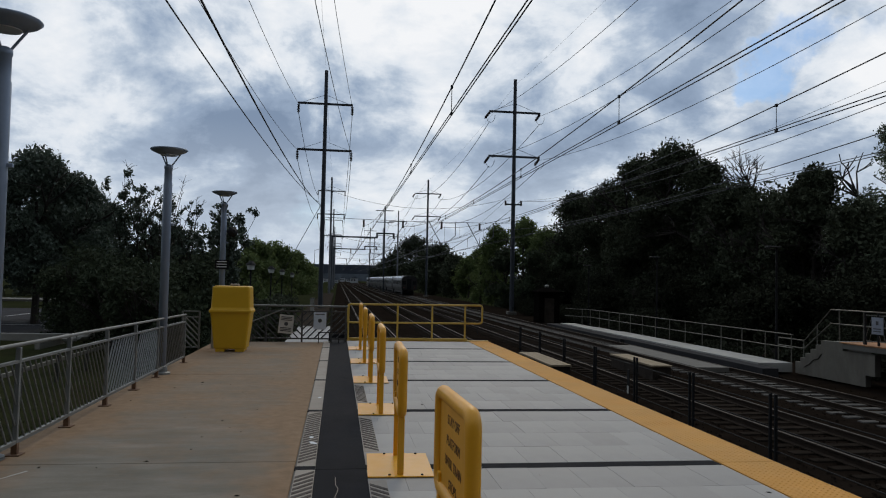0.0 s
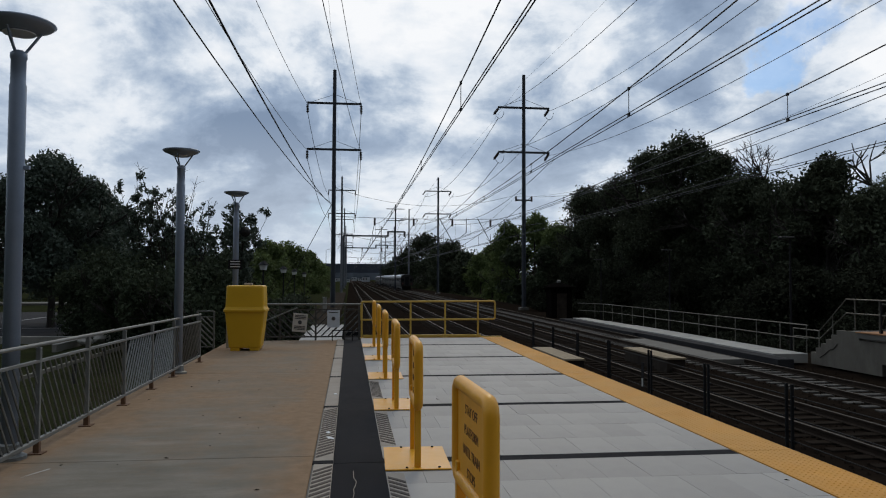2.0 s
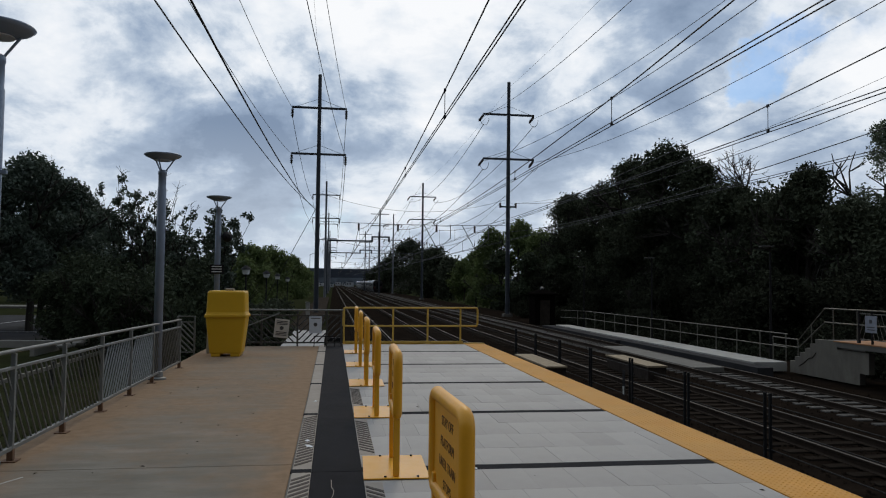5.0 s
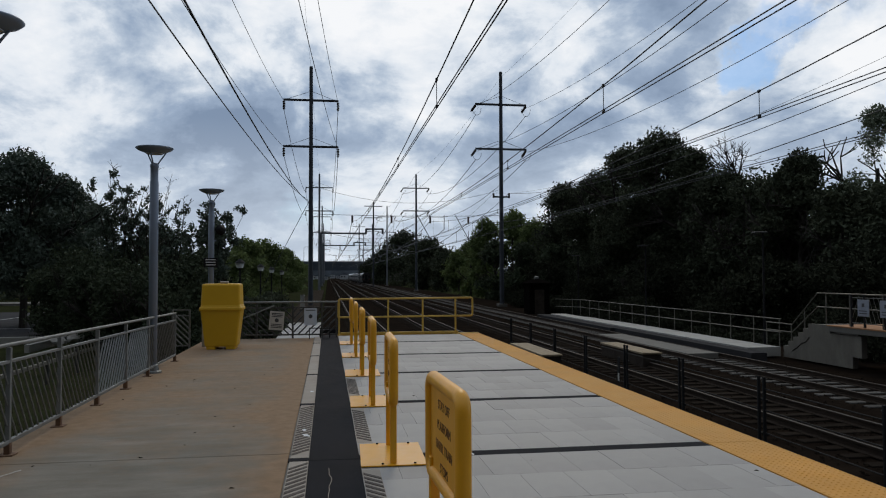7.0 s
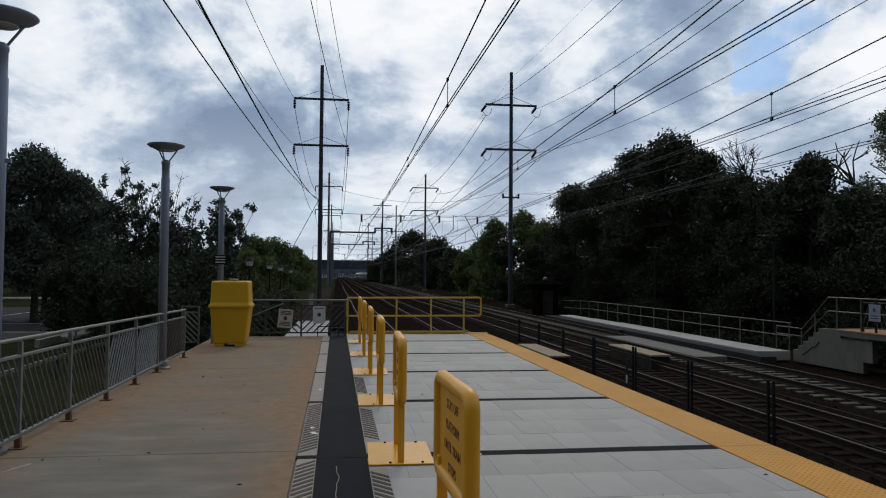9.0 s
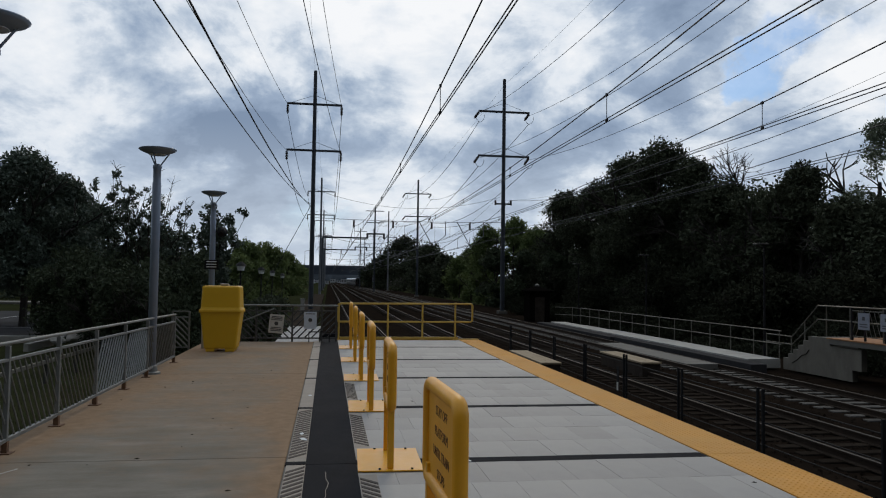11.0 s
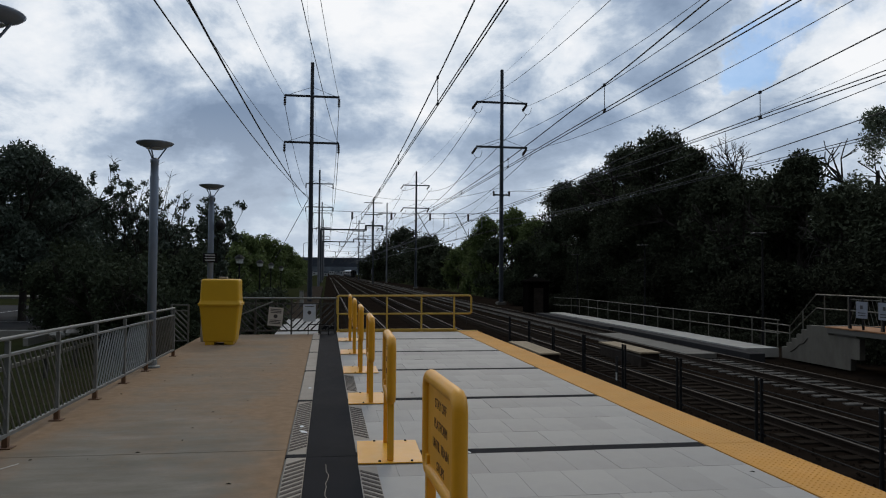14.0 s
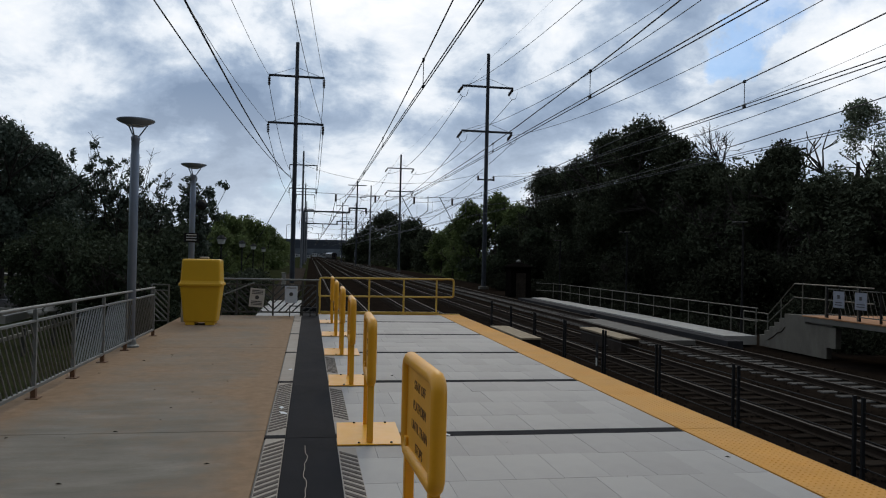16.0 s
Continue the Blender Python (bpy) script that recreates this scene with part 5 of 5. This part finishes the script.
def far_platform():
    p = tagged(new("far_platform"), "low pale concrete platform beyond the fourth track", "platform", kind="structure")
    for k in range(6):
        y = 26.3 + k * 4.2
        part("slab", box(B(), 15.62, 16.98 - max(0, k - 3) * 0.18, y + 0.005, y + 4.195, -1.35, -1.0, 0.01), CONCRETE_PALE, p)
    part("asphalt_apron", box(B(), 15.0, 15.61, 25.0, 38.0, -1.5, -1.06, 0.01), ASPHALT, p)
    part("crossing_panel", box(B(), 13.33, 14.56, 26.5, 36.0, -1.4, -1.205, 0.01), CONCRETE_OLD, p)
    part("crossing_approach", box(B(), 14.78, 15.61, 38.01, 52.0, -1.5, -1.06, 0.01), ASPHALT, p)

    r = thing("platform_railing", (17.0, 0, -1.0), "two-bar galvanised pipe railing along the low platform", "railing")
    y = 26.4
    while y < 51:
        part("post", tube(B(), [(0, y, 0), (0, y, 1.05)], 0.022, 6), PIPE_PALE, r)
        y += 1.75
    for z in (1.05, 0.55):
        part("rail", tube(B(), [(0, 26.3, z), (0, 49.0, z), (-1.2, 51.0, z)], 0.022, 6), PIPE_PALE, r)

    s = thing("steps", (17.0, 24.1, -1.35), "concrete steps with a cracked side wall", "steps")
    prof = [(-2.15, 0.38), (-1.72, 0.38), (-1.72, 0.0), (2.05, 0.0), (2.05, 0.25)]
    y, z = 2.05, 0.25
    for k in range(6):
        z += 0.18
        prof += [(y, min(z, 1.35)), (y - 0.30, min(z, 1.35))]
        y -= 0.30
    prof += [(-0.62, 1.35), (-0.62, 1.07), (-2.15, 1.07)]
    part("side_wall", prism(B(), prof, "x", 0, 0.2), CONCRETE_STEP, s)
    for k in range(6):
        part("step", box(B(), 0.21, 1.5, 1.75 - 0.3 * k - 0.3, 1.75 - 0.3 * k, 0.0, 0.43 + 0.18 * k, 0.01), CONCRETE_OLD, s)
    crack = [(-0.012, 1.5, 0.28), (-0.012, 1.2, 0.42), (-0.012, 0.95, 0.60), (-0.012, 0.7, 0.66), (-0.012, 0.5, 0.85)]
    part("crack_stain", tube(B(), crack, 0.014, 5), WOOD_DARK, s, "dark jagged crack")

    d = thing("high_platform", (17.0, 0, 0), "raised concrete platform with an orange edge", "platform")
    part("slab", box(B(), -0.1, 4.0, 6, 23.42, -0.2, -0.03, 0.01), CONCRETE_OLD, d)
    part("edge_strip", box(B(), -0.12, 3.9, 6, 23.5, -0.028, 0.01, 0.004), BRICK_RED, d, "orange-brown tactile surface")
    # added wall that closes the void under the slab in darkness
    part("void_backing", box(B(), 3.6, 3.9, 6, 23.4, -2.3, -0.27), CONCRETE_OLD, d)
    part("pillar", box(B(), 0.4, 0.8, 8, 8.4, -1.9, -0.27), CONCRETE_OLD, d)

    h = thing("stair_railing", (17.1, 0, 0), "bent galvanised pipe handrail on the steps", "railing")
    for dz in (0.0, -0.48):
        part("rail", tube(B(), [(0, 27.4, -0.12 + dz * 0.6), (0, 25.75, -0.12 + dz * 0.6), (0, 24.25, 1.08 + dz), (0, 22.6, 1.08 + dz), (0, 20.4, 1.08 + dz)], 0.024, 6), PIPE_PALE, h)
    for y, z0, z1 in ((27.4, -1.0, -0.12), (25.8, -1.0, -0.12), (25.0, -0.55, 0.48), (23.8, 0, 1.08), (22.6, 0, 1.08), (21.1, 0, 1.08)):
        part("post", tube(B(), [(0, y, z0), (0, y, z1)], 0.022, 6), PIPE_PALE, h)
    g = thing("platform_gate", (17.1, 0, 0.01), "pale fence gate with slanting bars and dark posts", "fence")
    for y in (22.5, 21.9, 21.0, 20.1):
        part("post", box(B(), -0.03, 0.03, y - 0.03, y + 0.03, 0, 1.05, 0.005), BLACK_STEEL, g)
    for z in (0.12, 0.95):
        part("rail", box(B(), -0.015, 0.015, 17.0, 22.5, z, z + 0.03), PIPE_PALE, g)
    for k in range(26):
        y = 17.2 + k * 0.2
        if y > 21.9:
            part("bar", tube(B(), [(0, y + 0.35, 0.12), (0, y, 0.95)], 0.009, 5), PIPE_PALE, g)
        else:
            part("bar", tube(B(), [(0, y, 0.12), (0, y + 0.3, 0.95)], 0.009, 5), PIPE_PALE, g)
    for y, lab in ((21.9, "dull pale blue notice board fixed to the platform gate"), (20.9, "dull grey notice board fixed to the platform gate")):
        n = thing("gate_notice", (17.055, y, 0.38), lab, "notice", "notices on the gate")
        part("board", box(B(), -0.01, 0.01, -0.26, 0.26, 0, 0.54, 0.004), NOTICE_DIM, n)
        part("symbol", box(B(), -0.0155, -0.0135, -0.06, 0.06, 0.3, 0.42), SIGN_INK, n)
        for z in (0.08, 0.16):
            part("text_bar", box(B(), -0.0155, -0.0135, -0.18, 0.18, z, z + 0.03), SIGN_INK, n)

    u = thing("brown_hut", (17.0, 60, -1.45), "dark brown wooden hut with a low pyramid roof", "hut")
    part("wall", box(B(), -0.85, 0.85, -0.85, 0.85, 0, 2.45, 0.02), HUT, u)
    roof = B()
    c = [roof.verts.new((a * 1.02, b * 1.02, 2.45)) for a, b in ((-1, -1), (1, -1), (1, 1), (-1, 1))]
    e = [roof.verts.new((a * 1.02, b * 1.02, 2.54)) for a, b in ((-1, -1), (1, -1), (1, 1), (-1, 1))]
    t = roof.verts.new((0, 0, 2.95))
    roof.faces.new(c[::-1])
    for k in range(4):
        roof.faces.new((c[k], c[(k + 1) % 4], e[(k + 1) % 4], e[k]))
        roof.faces.new((e[k], e[(k + 1) % 4], t))
    rf = part("roof", roof, HUT, u)
    part("finial", lathe(B(), [(0.18, 2.86), (0.18, 3.02), (0.05, 3.1)], 8), GALV, rf, "small pale roof cap")
    part("door", box(B(), -0.4, 0.4, -0.88, -0.855, 0.05, 2.0), WOOD_DARK, u)
    for y, top in ((27.95, 3.45), (39.3, 3.36), (50.6, 3.1)):
        l = thing("slim_lamp_post", (17.35, y, -1.35), "slim black lamp post with a flat pale head", "lamp post", "lamps on the low platform")
        part("shaft", lathe(B(), [(0.06, 0), (0.05, 0.6), (0.038, top + 1.3)], 8), BLACK_STEEL, l)
        part("head", box(B(), -0.42, 0.12, -0.14, 0.14, top + 1.3, top + 1.36, 0.015), STEEL_GREY, l)


PIPE_PALE = material("weathered_pale_pipe", (0.145, 0.138, 0.115), 0.6, 0.25, spread=0.2, scale=6, bump=0.03)
track_fence()
far_platform()


# ---- car park side ----
def car_park():
    tagged(part("car_park", box(B(), -44, -12.2, 37.5, 66, -1.6, -1.16, 0.02), ASPHALT), "dark asphalt car park", "car park", kind="structure")
    tagged(part("drive", box(B(), -70, -9.5, 86, 91, -1.6, -1.12, 0.02), CONCRETE_OLD), "pale road strip beyond the car park", "road", kind="structure")
    for k in range(7):
        y = 44.5 + (k % 2) * 9.0
        x = -33 + (k // 2) * 5.6
        tagged(part("bay_line", box(B(), x, x + 0.14, y, y + 5.0, -1.158, -1.154), WHITE_LINE), "white painted parking bay line", "road marking", "parking bay lines", "structure")
    tagged(part("cross_line", box(B(), -30, -13.5, 45.2, 45.36, -1.158, -1.154), WHITE_LINE), "white painted line across the car park", "road marking", kind="structure")
    tagged(part("kerb", box(B(), -12.2, -12.0, 33, 66, -1.6, -1.03, 0.02), KERB), "pale concrete kerb along the car park", "kerb", kind="structure")
    tagged(part("kerb_near", box(B(), -44, -12.0, 37.2, 37.45, -1.6, -1.03, 0.02), KERB), "pale concrete kerb along the car park", "kerb", kind="structure")
    rg = random.Random(5)
    for k in range(9):
        s = rg.uniform(0.18, 0.42)
        bm = B()
        bmesh.ops.create_icosphere(bm, subdivisions=2, radius=s)
        for v in bm.verts:
            v.co *= 1 + 0.35 * noise.noise(v.co * 3.1 + Vector((k, 0, 0)))
            v.co.z *= 0.62
        ob = tagged(part("boulder", bm, KERB), "pale rough boulder edging the grass", "rock", "boulders by the car park")
        ob.location = (-11.2 + k * 0.16 + rg.uniform(-0.3, 0.3), 33.5 + k * 1.2, -1.0 + s * 0.2)
    for y, z in ((49.4, 2.5), (64.3, 2.4), (76.8, 2.3), (93.5, 2.1)):
        l = thing("lantern_post", (-5.5, y, -1.4), "dark post with a white box lantern", "lamp post", "lanterns beyond the platform")
        part("post", lathe(B(), [(0.07, 0), (0.05, z + 1.15)], 8), BLACK_STEEL, l)
        part("lantern", lathe(B(), [(0.20, z + 1.15), (0.27, z + 1.45)], 8), LANTERN_WHITE, l, "white glass lantern")
        part("cap", lathe(B(), [(0.34, z + 1.46), (0.30, z + 1.52), (0.08, z + 1.72)], 10), BLACK_STEEL, l)
    # rough grass between fence and car park
    rg = np.random.default_rng(3)
    n = 16000
    x = -3.6 - rg.uniform(0, 1, n) ** 1.3 * 9
    y = rg.uniform(5, 34, n)
    h = rg.uniform(0.03, 0.09, n)
    a = rg.uniform(0, 6.28, n)
    z = -0.98 + (x + 3.3) * 0.05
    base = np.stack([x, y, z], 1)
    side = np.stack([np.cos(a), np.sin(a), 0 * a], 1) * 0.009
    tip = base + np.stack([rg.normal(0, 0.02, n), rg.normal(0, 0.02, n), h], 1)
    v = np.stack([base - side, base + side, tip], 1).reshape(-1, 3)
    me = bpy.data.meshes.new("grass_blades")
    me.from_pydata(v.tolist(), [], np.arange(3 * n).reshape(-1, 3).tolist())
    me.materials.append(GRASS)
    tagged(part("grass_blades", me, None), "rough short grass behind the fence", "grass", kind="stuff")
    gf = thing("lower_fence", (-7.4, 0, -1.15), "low weathered rail fence on the grass", "fence")
    for k in range(9):
        part("post", box(B(), -0.05, 0.05, 12 + k * 2.4, 12.1 + k * 2.4, 0, 0.75, 0.008), STEEL_GREY, gf)
    part("rail", box(B(), -0.03, 0.03, 12, 31.4, 0.55, 0.65, 0.006), PIPE_PALE, gf)


car_park()


# ---- the departing train ----
def train():
    t = thing("train", (TRACKS[3], 147, RAIL_Z), "ribbed stainless passenger train running away down the line", "train")
    for c in range(7):
        y0 = c * 26.0
        prof = [(-1.42, 1.05), (1.42, 1.05), (1.52, 1.5), (1.52, 3.0), (1.36, 3.42), (-1.36, 3.42), (-1.52, 3.0), (-1.52, 1.5)]
        car = part("coach_body", prism(B(), prof, "y", y0 + 0.4, y0 + 25.4), TRAIN_STEEL, t)
        roof = [(-1.37, 3.40), (1.37, 3.40), (1.05, 3.72), (0.5, 3.86), (-0.5, 3.86), (-1.05, 3.72)]
        part("roof", prism(B(), roof, "y", y0 + 2.6, y0 + 23.2), TRAIN_ROOF, car, "curved roof with its sky highlight painted pale")
        # dark ends cut the painted roof highlight into one patch a coach
        for e0, e1 in ((0.4, 2.59), (23.21, 25.4)):
            part("roof_end", prism(B(), [(px * 0.97, pz - 0.05) for px, pz in roof], "y", y0 + e0, y0 + e1), TRAIN_DARK, car, "dropped roof end, darkened beside the roof highlight")
        part("underframe", box(B(), -1.2, 1.2, y0 + 5.5, y0 + 20.3, 0.45, 1.06, 0.05), TRAIN_DARK, car)
        for b in (2.6, 21.0):
            part("bogie", box(B(), -1.15, 1.15, y0 + b, y0 + b + 2.6, 0.12, 0.95, 0.06), TRAIN_DARK, car)
            for w in (0.4, 2.2):
                wh = part("wheel", lathe(B(), [(0.45, -0.78), (0.45, 0.78)], 16), TRAIN_DARK, car)
                wh.matrix_basis = pose(0, y0 + b + w, 0.46, 0, 90, 0)
        for s in (-1, 1):
            for k in range(11):
                y = y0 + 3.0 + k * 1.85
                part("window", box(B(), min(s * 1.515, s * 1.535), max(s * 1.515, s * 1.535), y, y + 1.25, 2.05, 2.75), GLASS_DARK, car)
            for y in (y0 + 1.1, y0 + 23.7):
                part("door", box(B(), min(s * 1.515, s * 1.53), max(s * 1.515, s * 1.53), y, y + 0.95, 1.1, 3.05), TRAIN_DARK, car)
        part("gangway", box(B(), -0.7, 0.7, y0 + 25.4, y0 + 26.4, 1.1, 3.3, 0.05), TRAIN_DARK, car)
    part("end_door", box(B(), -0.42, 0.42, 0.36, 0.40, 1.15, 3.15), GLASS_DARK, t, "dark end door")
    for x in (-1.0, 1.0):
        part("end_window", box(B(), x - 0.32, x + 0.32, 0.37, 0.40, 2.1, 2.8), GLASS_DARK, t)
        part("tail_lamp", box(B(), x - 0.09, x + 0.09, 0.35, 0.40, 1.45, 1.6), TAIL_RED, t, "red tail lamp")
    part("coupler", box(B(), -0.15, 0.15, -0.3, 0.4, 0.75, 1.05, 0.03), TRAIN_DARK, t)
    return t


TRAIN = train()

# ---- pieces of tracks and deck ----
tracks()
deck()


def motions():
    speed = 18.3
    walk(TRAIN, [(t, pose(TRACKS[3], 147 + speed * t, RAIL_Z)) for t in (0, 4, 8, 12, 16)])


motions()
